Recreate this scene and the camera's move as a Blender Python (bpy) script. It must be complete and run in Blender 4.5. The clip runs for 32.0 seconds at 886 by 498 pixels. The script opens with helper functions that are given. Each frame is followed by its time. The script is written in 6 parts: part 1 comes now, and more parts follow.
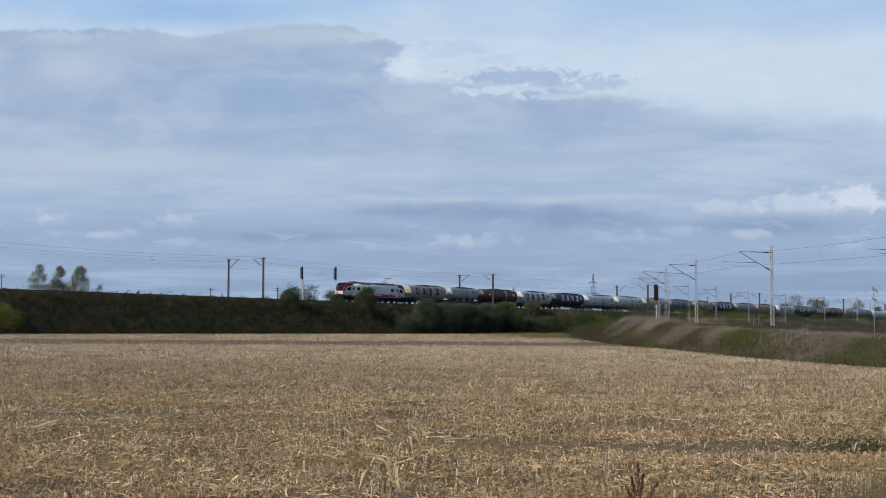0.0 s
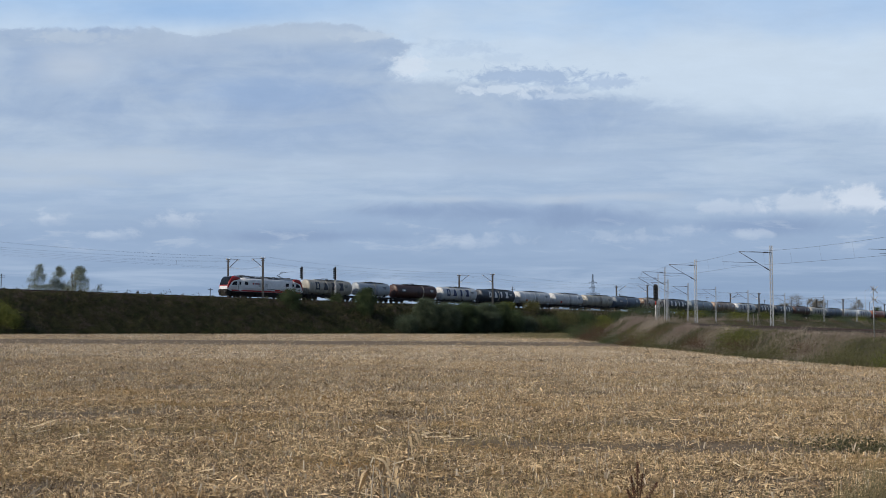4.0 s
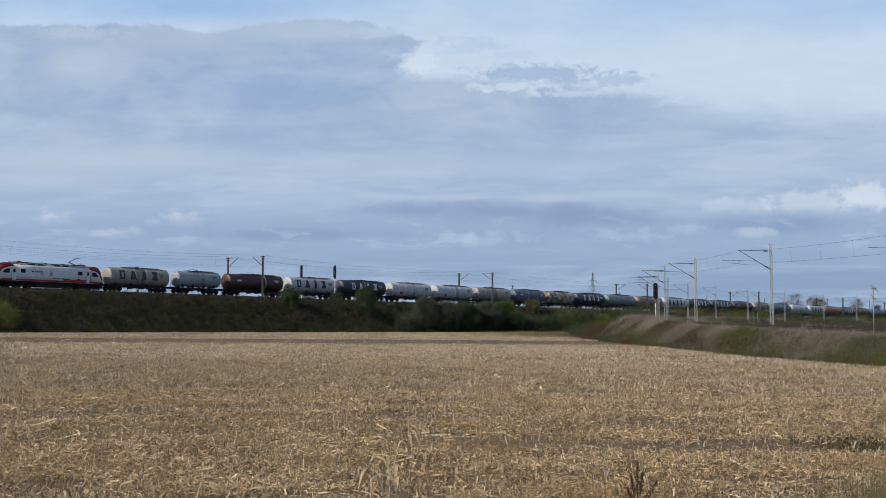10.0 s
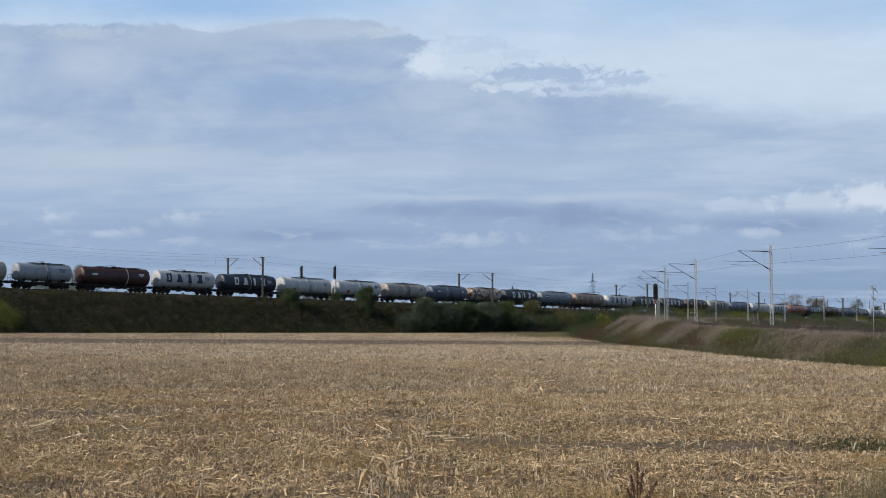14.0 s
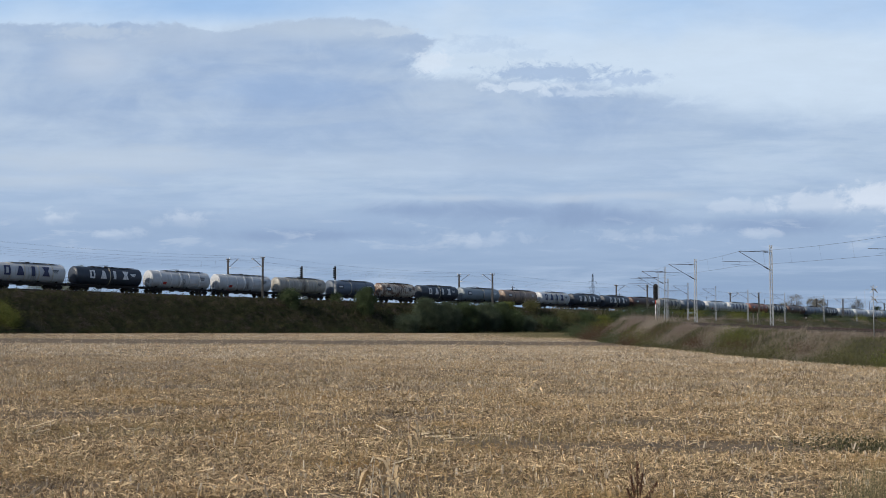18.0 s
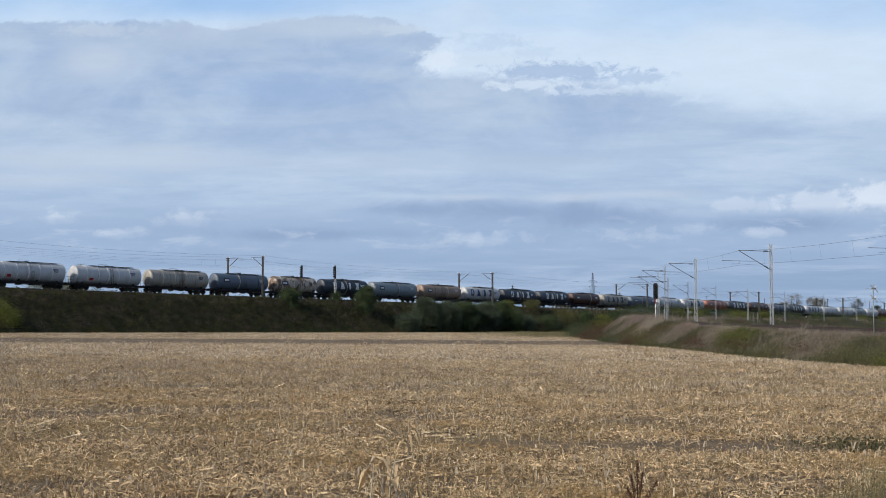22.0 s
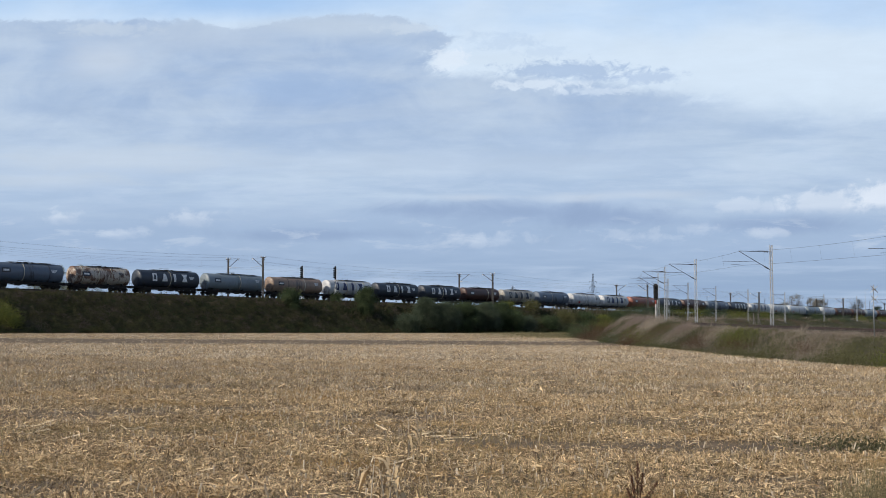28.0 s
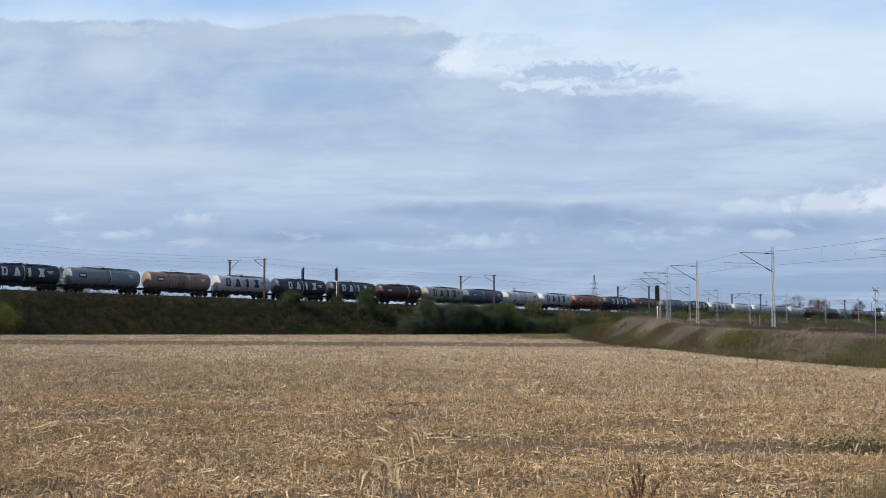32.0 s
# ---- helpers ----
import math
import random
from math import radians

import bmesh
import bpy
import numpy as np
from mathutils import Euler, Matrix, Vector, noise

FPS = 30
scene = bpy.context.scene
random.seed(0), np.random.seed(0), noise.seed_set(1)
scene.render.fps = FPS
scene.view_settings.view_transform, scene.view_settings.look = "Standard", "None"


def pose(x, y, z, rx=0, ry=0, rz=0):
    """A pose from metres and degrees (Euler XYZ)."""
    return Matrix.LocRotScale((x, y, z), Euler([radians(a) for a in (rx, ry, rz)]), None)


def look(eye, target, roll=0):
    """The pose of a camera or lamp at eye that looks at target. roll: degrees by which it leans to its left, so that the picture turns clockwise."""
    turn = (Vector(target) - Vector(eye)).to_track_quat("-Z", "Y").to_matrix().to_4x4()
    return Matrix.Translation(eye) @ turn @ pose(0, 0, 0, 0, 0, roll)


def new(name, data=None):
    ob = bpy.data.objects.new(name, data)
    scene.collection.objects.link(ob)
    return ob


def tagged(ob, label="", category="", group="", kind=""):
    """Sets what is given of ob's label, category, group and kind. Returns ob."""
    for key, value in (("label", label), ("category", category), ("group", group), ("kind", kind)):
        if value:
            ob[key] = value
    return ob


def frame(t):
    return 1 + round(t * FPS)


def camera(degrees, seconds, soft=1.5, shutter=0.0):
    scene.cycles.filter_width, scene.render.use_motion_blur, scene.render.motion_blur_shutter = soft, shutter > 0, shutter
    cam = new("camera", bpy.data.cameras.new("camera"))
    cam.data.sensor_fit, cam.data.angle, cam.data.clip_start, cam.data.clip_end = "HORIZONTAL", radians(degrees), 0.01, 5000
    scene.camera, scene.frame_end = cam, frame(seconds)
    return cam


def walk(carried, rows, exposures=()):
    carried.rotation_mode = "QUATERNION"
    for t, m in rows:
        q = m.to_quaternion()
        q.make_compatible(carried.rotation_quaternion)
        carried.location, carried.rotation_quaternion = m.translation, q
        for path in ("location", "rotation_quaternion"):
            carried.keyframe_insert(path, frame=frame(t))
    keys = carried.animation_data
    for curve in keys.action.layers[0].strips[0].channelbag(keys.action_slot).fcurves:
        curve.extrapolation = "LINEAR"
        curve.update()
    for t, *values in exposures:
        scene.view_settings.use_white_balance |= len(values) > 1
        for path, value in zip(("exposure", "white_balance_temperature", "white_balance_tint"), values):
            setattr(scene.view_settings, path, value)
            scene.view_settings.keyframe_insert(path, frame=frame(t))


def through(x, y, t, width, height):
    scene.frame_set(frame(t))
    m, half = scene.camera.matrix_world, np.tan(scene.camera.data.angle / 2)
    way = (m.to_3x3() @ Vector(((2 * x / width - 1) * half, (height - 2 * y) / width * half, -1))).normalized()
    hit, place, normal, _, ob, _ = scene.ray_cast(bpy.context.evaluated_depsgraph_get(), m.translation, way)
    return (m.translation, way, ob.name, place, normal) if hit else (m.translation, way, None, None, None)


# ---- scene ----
# The eye stands 3 m over the stubble; x right, y away, z up.
EYE = 3.0
F = 2060.0  # focal length for a picture 1568 wide
cam = camera(math.degrees(2 * math.atan(784 / F)), 32.0, soft=0.4)
PITCH = 3.03
STEP = math.degrees(1 / F)


def held(t, right, down):
    """A hand-held pose: small turns of the camera about its rest."""
    return (t, pose(0, 0, EYE, 90 + PITCH + down * STEP, 0, right * STEP))


walk(cam, [held(0, 1, 2.7), held(0.5, 1, 2.2), held(1, 1, 2.0), held(1.5, 0.2, 2.0), held(2.5, 0, 2.0), held(3.5, 0, 2.2),
           held(4.5, 0.6, 3.4), held(5.5, 1, 4.6), held(6, 1, 3.4), held(6.5, 0, 2.0), held(7.5, 0, 1.9), held(8, 0, 0.3),
           held(9, 0, 0), held(11, 0, 0), held(13, 0, 0.1), held(13.6, 0, 0.5), held(14.1, 0, 1.3), held(14.5, 0, 1.6),
           held(16.5, 0, 1.7), held(17, 0, 1.3), held(18, 0, 1.8), held(19, 0, 1.9), held(20.2, 0, 1.2), held(21, 0, 1.5),
           held(22, 0, 0.4), held(23, 0, 0.5), held(24, 0, 1.5), held(25.5, 0.3, 1.9), held(27.5, 0, 1.6), held(28.4, 0.8, 1.5),
           held(29, 1, 1.7), held(29.6, 0.4, 1.9), held(30.2, 1, 2.0), held(31, 1.2, 2.2), held(31.5, 1.4, 3.4), held(32, 2.8, 4.2)],
     exposures=[(0, 0.0, 6520, 10), (14, 0.0, 6480, 10), (18, 0.07, 6480, 10), (25, 0.18, 6560, 10), (32, 0.21, 6680, 10)])

# ---- light ----
SUN_ELEVATION, SUN_AZIMUTH = 32.5, -121.0  # degrees; the azimuth clockwise from straight ahead
sun_way = Vector((math.sin(radians(SUN_AZIMUTH)) * math.cos(radians(SUN_ELEVATION)),
                  math.cos(radians(SUN_AZIMUTH)) * math.cos(radians(SUN_ELEVATION)), math.sin(radians(SUN_ELEVATION))))
sun = new("sun", bpy.data.lights.new("sun", "SUN"))
sun.data.energy, sun.data.angle, sun.data.color = 3.3, radians(0.6), (1.0, 0.90, 0.76)
sun.matrix_world = look(sun_way * 100, (0, 0, 0))


class Nodes:
    """A short hand for node trees: each call adds a node and returns its first output."""

    def __init__(self, tree):
        self.tree = tree
        tree.nodes.clear()

    def plug(self, value, socket):
        if isinstance(value, bpy.types.NodeSocket):
            self.tree.links.new(value, socket)
        elif value is not None:
            socket.default_value = value

    def add(self, kind, *inputs, operation=None):
        node = self.tree.nodes.new(kind)
        if operation:
            node.operation = operation
        for i, value in enumerate(inputs):
            self.plug(value, node.inputs[i])
        return node

    def math(self, op, a, b=None, c=None, clamp=False):
        node = self.add("ShaderNodeMath", a, b, c, operation=op)
        node.use_clamp = clamp
        return node.outputs[0]

    def noise(self, vector, scale, detail=4.0, rough=0.55, distortion=0.0):
        node = self.add("ShaderNodeTexNoise")
        for key, value in (("Vector", vector), ("Scale", scale), ("Detail", detail), ("Roughness", rough), ("Distortion", distortion)):
            self.plug(value, node.inputs[key])
        return node.outputs["Fac"]

    def step(self, value, low, high):
        node = self.add("ShaderNodeMapRange")
        node.interpolation_type = "SMOOTHSTEP"
        self.plug(value, node.inputs["Value"])
        node.inputs["From Min"].default_value, node.inputs["From Max"].default_value = low, high
        return node.outputs["Result"]

    def mix(self, fac, a, b):
        node = self.add("ShaderNodeMix")
        node.data_type = "RGBA"
        self.plug(fac, node.inputs[0])
        for value, socket in ((a, node.inputs[6]), (b, node.inputs[7])):
            self.plug((*value, 1.0) if isinstance(value, tuple) and len(value) == 3 else value, socket)
        return node.outputs[2]

    def vec(self, x, y, z=0.0):
        return self.add("ShaderNodeCombineXYZ", x, y, z).outputs[0]


def srgb(r, g, b):
    return tuple((c / 255 / 12.92 if c < 10.3 else ((c / 255 + 0.055) / 1.055) ** 2.4) for c in (r, g, b))


world = bpy.data.worlds.new("sky")
scene.world = world
world.use_nodes = True
n = Nodes(world.node_tree)
air = n.add("ShaderNodeTexSky")
air.sky_type, air.sun_disc = "NISHITA", False
air.sun_elevation, air.sun_rotation = radians(SUN_ELEVATION), radians(SUN_AZIMUTH)
air.altitude, air.air_density, air.dust_density, air.ozone_density = 100, 1.0, 1.0, 1.0
clear = n.add("ShaderNodeVectorMath", air.outputs[0], (0.085, 0.085, 0.085), operation="MULTIPLY").outputs[0]
way = n.add("ShaderNodeTexCoord").outputs["Generated"]
sep = n.add("ShaderNodeSeparateXYZ", way)
# cloud cover: flat layers seen in perspective, thick towards the horizon
lift = n.math("MAXIMUM", sep.outputs[2], 0.02)
flat = n.vec(n.math("DIVIDE", sep.outputs[0], lift), n.math("DIVIDE", sep.outputs[1], lift))
cover = n.noise(flat, 0.35, 6.0, 0.55)
thick = n.step(sep.outputs[2], 0.75, 0.0)
amount = n.math("ADD", n.math("MULTIPLY", thick, 0.75), n.math("MULTIPLY", n.step(cover, 0.35, 0.65), 0.45), clamp=True)
amount = n.math("ADD", amount, n.math("MULTIPLY", n.step(sep.outputs[2], 0.30, 0.10), 0.25), clamp=True)
body = n.mix(n.step(sep.outputs[2], 0.0, 0.10), srgb(142, 165, 195), srgb(145, 168, 199))
bands = n.noise(n.vec(n.math("MULTIPLY", sep.outputs[0], 6.0), n.math("MULTIPLY", sep.outputs[1], 2.0), n.math("MULTIPLY", sep.outputs[2], 75.0)), 1.0, 6.0, 0.6, 0.4)
body = n.mix(n.math("MULTIPLY", n.step(bands, 0.42, 0.68), 0.75), body, srgb(172, 191, 216))
body = n.mix(n.math("MULTIPLY", n.step(bands, 0.46, 0.30), 0.55), body, srgb(137, 160, 193))
world_mix = n.mix(amount, clear, body)
n.add("ShaderNodeOutputWorld", n.add("ShaderNodeBackground", world_mix, 1.0).outputs[0])
# ---- materials ----
def surface(name, base, other=None, scale=4.0, share=0.5, rough=0.7, metal=0.0, bump=0.0, bump_scale=40.0, dirt=None, dirt_at=(0.55, 0.75),
            island=0.0, stretch=(1, 1, 1), dirt_scale=1.3, spec=0.5):
    """A painted, rusty or earthy surface: two tones of noise, dirt patches and a fine relief, all in metres."""
    m = bpy.data.materials.new(name)
    m.use_nodes = True
    n = Nodes(m.node_tree)
    where = n.add("ShaderNodeTexCoord").outputs["Object"]
    place = n.add("ShaderNodeVectorMath", where, stretch, operation="MULTIPLY").outputs[0]
    shift = n.add("ShaderNodeObjectInfo").outputs["Random"]
    moved = n.add("ShaderNodeVectorMath", place, n.vec(n.math("MULTIPLY", shift, 37.0), n.math("MULTIPLY", shift, 11.0)), operation="ADD").outputs[0]
    colour = n.mix(n.step(n.noise(moved, scale), 0.5 - share * 0.3, 0.5 + share * 0.3), base, other or tuple(c * 0.75 for c in base))
    if dirt:
        colour = n.mix(n.math("MULTIPLY", n.step(n.noise(moved, dirt_scale, 6.0, 0.6), *dirt_at), 0.85), colour, dirt)
    if island:
        tone = n.add("ShaderNodeNewGeometry").outputs["Random Per Island"]
        level = n.math("MULTIPLY_ADD", tone, 2 * island, 1 - island)
        colour = n.add("ShaderNodeVectorMath", colour, n.vec(level, level, level), operation="MULTIPLY").outputs[0]
    shade = n.add("ShaderNodeBsdfPrincipled")
    n.plug(colour, shade.inputs["Base Color"])
    shade.inputs["Metallic"].default_value = metal
    shade.inputs["Specular IOR Level"].default_value = spec
    n.plug(n.math("MULTIPLY_ADD", n.noise(moved, scale * 5), 0.3, rough - 0.15, clamp=True), shade.inputs["Roughness"])
    if bump:
        relief = n.add("ShaderNodeBump")
        relief.inputs["Strength"].default_value, relief.inputs["Distance"].default_value = bump, 0.02
        n.plug(n.noise(moved, bump_scale), relief.inputs["Height"])
        n.tree.links.new(relief.outputs[0], shade.inputs["Normal"])
    n.add("ShaderNodeOutputMaterial", shade.outputs[0])
    return m


def leaf_stuff(name, dark, light, third=None, scale=0.35, rough=0.65, through=0.25, power=1.0, patchy=1.6, each=0.7):
    """Leaves and blades: each piece its own tone, patches of tone over metres, some light let through."""
    m = bpy.data.materials.new(name)
    m.use_nodes = True
    n = Nodes(m.node_tree)
    tone = n.add("ShaderNodeNewGeometry").outputs["Random Per Island"]
    tone = n.math("POWER", tone, power)
    place = n.add("ShaderNodeTexCoord").outputs["Object"]
    patch = n.noise(place, scale, 3.0)
    colour = n.mix(n.math("MULTIPLY_ADD", tone, each + 0.4 * (1.6 - patchy), n.math("MULTIPLY_ADD", patch, patchy, 0.15 - 0.5 * patchy - 0.15 * (1.6 - patchy)), clamp=True), dark, light)
    if third:
        colour = n.mix(n.step(n.noise(place, scale * 0.6, 3.0), 0.5, 0.68), colour, third)
    shade = n.add("ShaderNodeBsdfPrincipled")
    n.plug(colour, shade.inputs["Base Color"])
    shade.inputs["Roughness"].default_value = rough
    shade.inputs["Specular IOR Level"].default_value = 0.25
    glow = n.add("ShaderNodeBsdfTranslucent", colour).outputs[0]
    n.add("ShaderNodeOutputMaterial", n.add("ShaderNodeMixShader", through, shade.outputs[0], glow).outputs[0])
    return m


SOIL = surface("field_soil", (0.118, 0.089, 0.062), (0.180, 0.135, 0.088), 0.8, 0.9, 0.95, bump=0.6, bump_scale=9, dirt=(0.105, 0.085, 0.066), dirt_scale=0.25, spec=0.2)
TURF = surface("bank_turf", (0.038, 0.038, 0.020), (0.075, 0.064, 0.036), 0.5, 0.8, 0.95, bump=0.8, bump_scale=6, spec=0.2)
BALLAST = surface("ballast_stone", (0.058, 0.044, 0.035), (0.098, 0.078, 0.062), 9, 0.9, 0.9, bump=1.0, bump_scale=14, spec=0.3)
CONCRETE = surface("weathered_concrete", (0.42, 0.41, 0.38), (0.30, 0.29, 0.27), 3, 0.6, 0.85, bump=0.2)
SLEEPER = surface("sleeper_timber", (0.060, 0.050, 0.043), None, 4, 0.6, 0.9)
RUSTY_POLE = surface("rusty_pole_steel", (0.032, 0.032, 0.034), (0.050, 0.050, 0.052), 3, 0.8, 0.8)
GALVANISED = surface("galvanised_steel", (0.42, 0.44, 0.465), (0.33, 0.35, 0.37), 3, 0.5, 0.5, 0.3)
DARK_STEEL = surface("dark_steel", (0.035, 0.036, 0.04), (0.055, 0.055, 0.058), 5, 0.6, 0.6, 0.3)
RAIL = surface("rusty_rail", (0.065, 0.04, 0.032), (0.045, 0.032, 0.028), 6, 0.6, 0.6, 0.4)
WIRE = surface("wire_metal", (0.20, 0.21, 0.23), None, 3, 0.3, 0.5, 0.5)
UNDER = surface("grimy_underframe", (0.013, 0.012, 0.012), (0.027, 0.023, 0.021), 3, 0.8, 0.85, spec=0.2)
WHEEL = surface("wheel_steel", (0.032, 0.028, 0.026), (0.02, 0.018, 0.018), 5, 0.6, 0.55, 0.5)
SIGNAL_BLACK = surface("signal_black", (0.012, 0.012, 0.013), None, 5, 0.4, 0.5)
SIGN_WHITE = surface("sign_white", (0.75, 0.75, 0.72), None, 5, 0.3, 0.6)
SIGN_RED = surface("sign_red", (0.45, 0.05, 0.04), None, 5, 0.3, 0.6)
SIGN_ORANGE = surface("sign_ochre", (0.32, 0.25, 0.17), None, 5, 0.3, 0.6)
DEAD_WOOD = surface("grey_weathered_wood", (0.26, 0.24, 0.21), (0.17, 0.155, 0.135), 5, 0.7, 0.9)
BARK = surface("bark", (0.075, 0.06, 0.048), (0.12, 0.10, 0.08), 6, 0.8, 0.9, bump=0.5)
# ---- shape builder ----
class Shape:
    """Gathers vertices and faces of one mesh."""

    def __init__(self):
        self.v, self.f, self.m, self.smooth = [], [], [], []

    def face(self, ids, mat=0, smooth=False):
        self.f.append(ids), self.m.append(mat), self.smooth.append(smooth)

    def box(self, c, s, turn=None, mat=0, taper=1.0):
        b = len(self.v)
        for z in (-0.5, 0.5):
            k = taper if z > 0 else 1.0
            for x, y in ((-0.5, -0.5), (0.5, -0.5), (0.5, 0.5), (-0.5, 0.5)):
                p = Vector((x * s[0] * k, y * s[1] * k, z * s[2]))
                self.v.append(Vector(c) + (turn @ p if turn else p))
        for q in ((3, 2, 1, 0), (4, 5, 6, 7), (0, 1, 5, 4), (1, 2, 6, 5), (2, 3, 7, 6), (3, 0, 4, 7)):
            self.face([b + i for i in q], mat)
        return self

    def beam(self, p, q, w, h=None, mat=0):
        """A square bar from p to q."""
        p, q = Vector(p), Vector(q)
        d = q - p
        turn = d.to_track_quat("Z", "Y").to_matrix()
        return self.box((p + q) / 2, (w, h or w, d.length), turn, mat)

    def tube(self, points, radii, seg=8, cap=True, mat=0, smooth=True):
        """A round tube through points."""
        points = [Vector(p) for p in points]
        if isinstance(radii, (int, float)):
            radii = [radii] * len(points)
        b = len(self.v)
        for i, p in enumerate(points):
            d = (points[min(i + 1, len(points) - 1)] - points[max(i - 1, 0)]).normalized()
            side = d.cross(Vector((0, 0, 1)) if abs(d.z) < 0.95 else Vector((1, 0, 0))).normalized()
            up = side.cross(d)
            for k in range(seg):
                a = 2 * math.pi * k / seg
                self.v.append(p + radii[i] * (math.cos(a) * side + math.sin(a) * up))
        for i in range(len(points) - 1):
            for k in range(seg):
                k2 = (k + 1) % seg
                self.face([b + i * seg + k, b + i * seg + k2, b + (i + 1) * seg + k2, b + (i + 1) * seg + k], mat, smooth)
        if cap:
            self.face([b + k for k in range(seg)][::-1], mat)
            self.face([b + (len(points) - 1) * seg + k for k in range(seg)], mat)
        return self

    def loft(self, rings, mat=0, smooth=True, close=True, caps=True):
        """Skin over rings of equal length."""
        b, seg = len(self.v), len(rings[0])
        for ring in rings:
            self.v.extend(Vector(p) for p in ring)
        for i in range(len(rings) - 1):
            for k in range(seg if close else seg - 1):
                k2 = (k + 1) % seg
                self.face([b + i * seg + k, b + i * seg + k2, b + (i + 1) * seg + k2, b + (i + 1) * seg + k], mat, smooth)
        if caps and close:
            self.face([b + k for k in range(seg)][::-1], mat)
            self.face([b + (len(rings) - 1) * seg + k for k in range(seg)], mat)
        return self

    def mesh(self, name, *mats):
        me = bpy.data.meshes.new(name)
        me.from_pydata([tuple(p) for p in self.v], [], self.f)
        for m in mats:
            me.materials.append(m)
        me.polygons.foreach_set("material_index", self.m)
        me.polygons.foreach_set("use_smooth", self.smooth)
        me.update()
        return me


def part(name, shape, material, parent, label="", m=None):
    """ONE mesh object under a thing or a part; shape is a Shape or a mesh to share."""
    if isinstance(shape, Shape):
        shape = shape.mesh(name, *(material if isinstance(material, (list, tuple)) else [material]))
    ob = new(name, shape)
    ob.parent = parent
    if m is not None:
        ob.matrix_basis = m
    if label:
        ob["label"] = label
    return ob


def thing(name, label, category, m=None, group="", kind=""):
    ob = tagged(new(name), label, category, group, kind)
    if m is not None:
        ob.matrix_basis = m
    return ob


def quads(name, corners, material, smooth=False):
    """A mesh of loose quads from an array (count, 4, 3)."""
    corners = np.ascontiguousarray(corners, dtype=np.float32)
    count = len(corners)
    me = bpy.data.meshes.new(name)
    me.vertices.add(count * 4)
    me.vertices.foreach_set("co", corners.ravel())
    me.loops.add(count * 4)
    me.loops.foreach_set("vertex_index", np.arange(count * 4, dtype=np.int32))
    me.polygons.add(count)
    me.polygons.foreach_set("loop_start", np.arange(0, count * 4, 4, dtype=np.int32))
    me.materials.append(material)
    me.update(calc_edges=True)
    return me


# ---- the plan ----
ALONG = Vector((0.6507, 0.7590, -0.01953)).normalized()  # the main line, going away
NEAR = Vector((0.7590, -0.6507, 0))  # from the main line towards the field


def line(s, off=0.0, up=0.0):
    """A place on the main line: s metres along, off metres towards the field, up over the rail head."""
    return Vector((-235.3 + 0.6507 * s, 0.7590 * s, 11.73 - 0.01953 * s)) + off * NEAR + Vector((0, 0, up))


def line_s(view, off):
    """Where the line of sight x / y = view meets the main line's parallel at off."""
    return (235.3 - off / 0.759) / (0.8573 - view) / 0.7590 + off * 0.6507 / 0.7590


def field_z(x, y):
    """The stubble field falls a little to the right and away."""
    y = min(y, 420.0)
    x = max(min(x, 120.0), -220.0)
    return 0.1 - 0.0065 * y - 0.012 * x - 0.0000055 * max(y - 100, 0) ** 2


# the branch line: its middle, from near right away and round to the main line's side
BRANCH = [(78, 8), (56, 38), (43.5, 68), (36.2, 94), (33.4, 131), (31.8, 161.7), (33.0, 190), (37.4, 222), (45.9, 256.6), (57.5, 290.5), (72.9, 326), (90.0, 357), (109.6, 385.5), (132.2, 414.5), (154.0, 442), (240, 545), (400, 733)]


def spline(points, step):
    """A smooth curve through points, cut in even steps."""
    out = []
    pts = [Vector(p) for p in points]
    for i in range(len(pts) - 1):
        p0, p1, p2, p3 = pts[max(i - 1, 0)], pts[i], pts[i + 1], pts[min(i + 2, len(pts) - 1)]
        count = max(2, int((p2 - p1).length / step))
        for k in range(count):
            t = k / count
            out.append(0.5 * ((2 * p1) + (p2 - p0) * t + (2 * p0 - 5 * p1 + 4 * p2 - p3) * t * t + (3 * p1 - p0 - 3 * p2 + p3) * t ** 3))
    return out + [pts[-1]]


def branch_z(y):
    return 1.54 - max(0, y - 250) * 0.0085 if y < 480 else 1.54 - 230 * 0.0085


branch_line = [Vector((p.x, p.y, branch_z(p.y))) for p in spline([(x, y, 0) for x, y in BRANCH], 4.0)]


def sweep(path, profile, name, material, smooth=False):
    """A strip of the profile (offset towards the field, height) along a path."""
    rings = []
    for i, p in enumerate(path):
        d = path[min(i + 1, len(path) - 1)] - path[max(i - 1, 0)]
        side = Vector((d.y, -d.x, 0)).normalized()
        rings.append([p + o * side + Vector((0, 0, z)) for o, z in profile(p, side)])
    return Shape().loft(rings, 0, smooth, False, False).mesh(name, material)


# ground: one sheet to the horizon, finer near the camera
def axis(values):
    return sorted(set(values))


xs = axis([-4800, -2500, -1200, -700, *range(-450, 460, 10), 700, 1200, 2500, 4800])
ys = axis([-2000, -500, -100, *range(-40, 520, 8), 600, 800, 1200, 2000, 3200, 4800])
ground = Shape()
for y in ys:
    for x in xs:
        ground.v.append(Vector((x, y, field_z(x, y) + 0.05 * noise.noise((x * 0.06, y * 0.06, 0)))))
for j in range(len(ys) - 1):
    for i in range(len(xs) - 1):
        a = j * len(xs) + i
        ground.face([a, a + 1, a + 1 + len(xs), a + len(xs)], 0, True)
tagged(new("ground", ground.mesh("ground", SOIL)), "harvested maize field of dry pale soil and straw", "field", kind="structure")


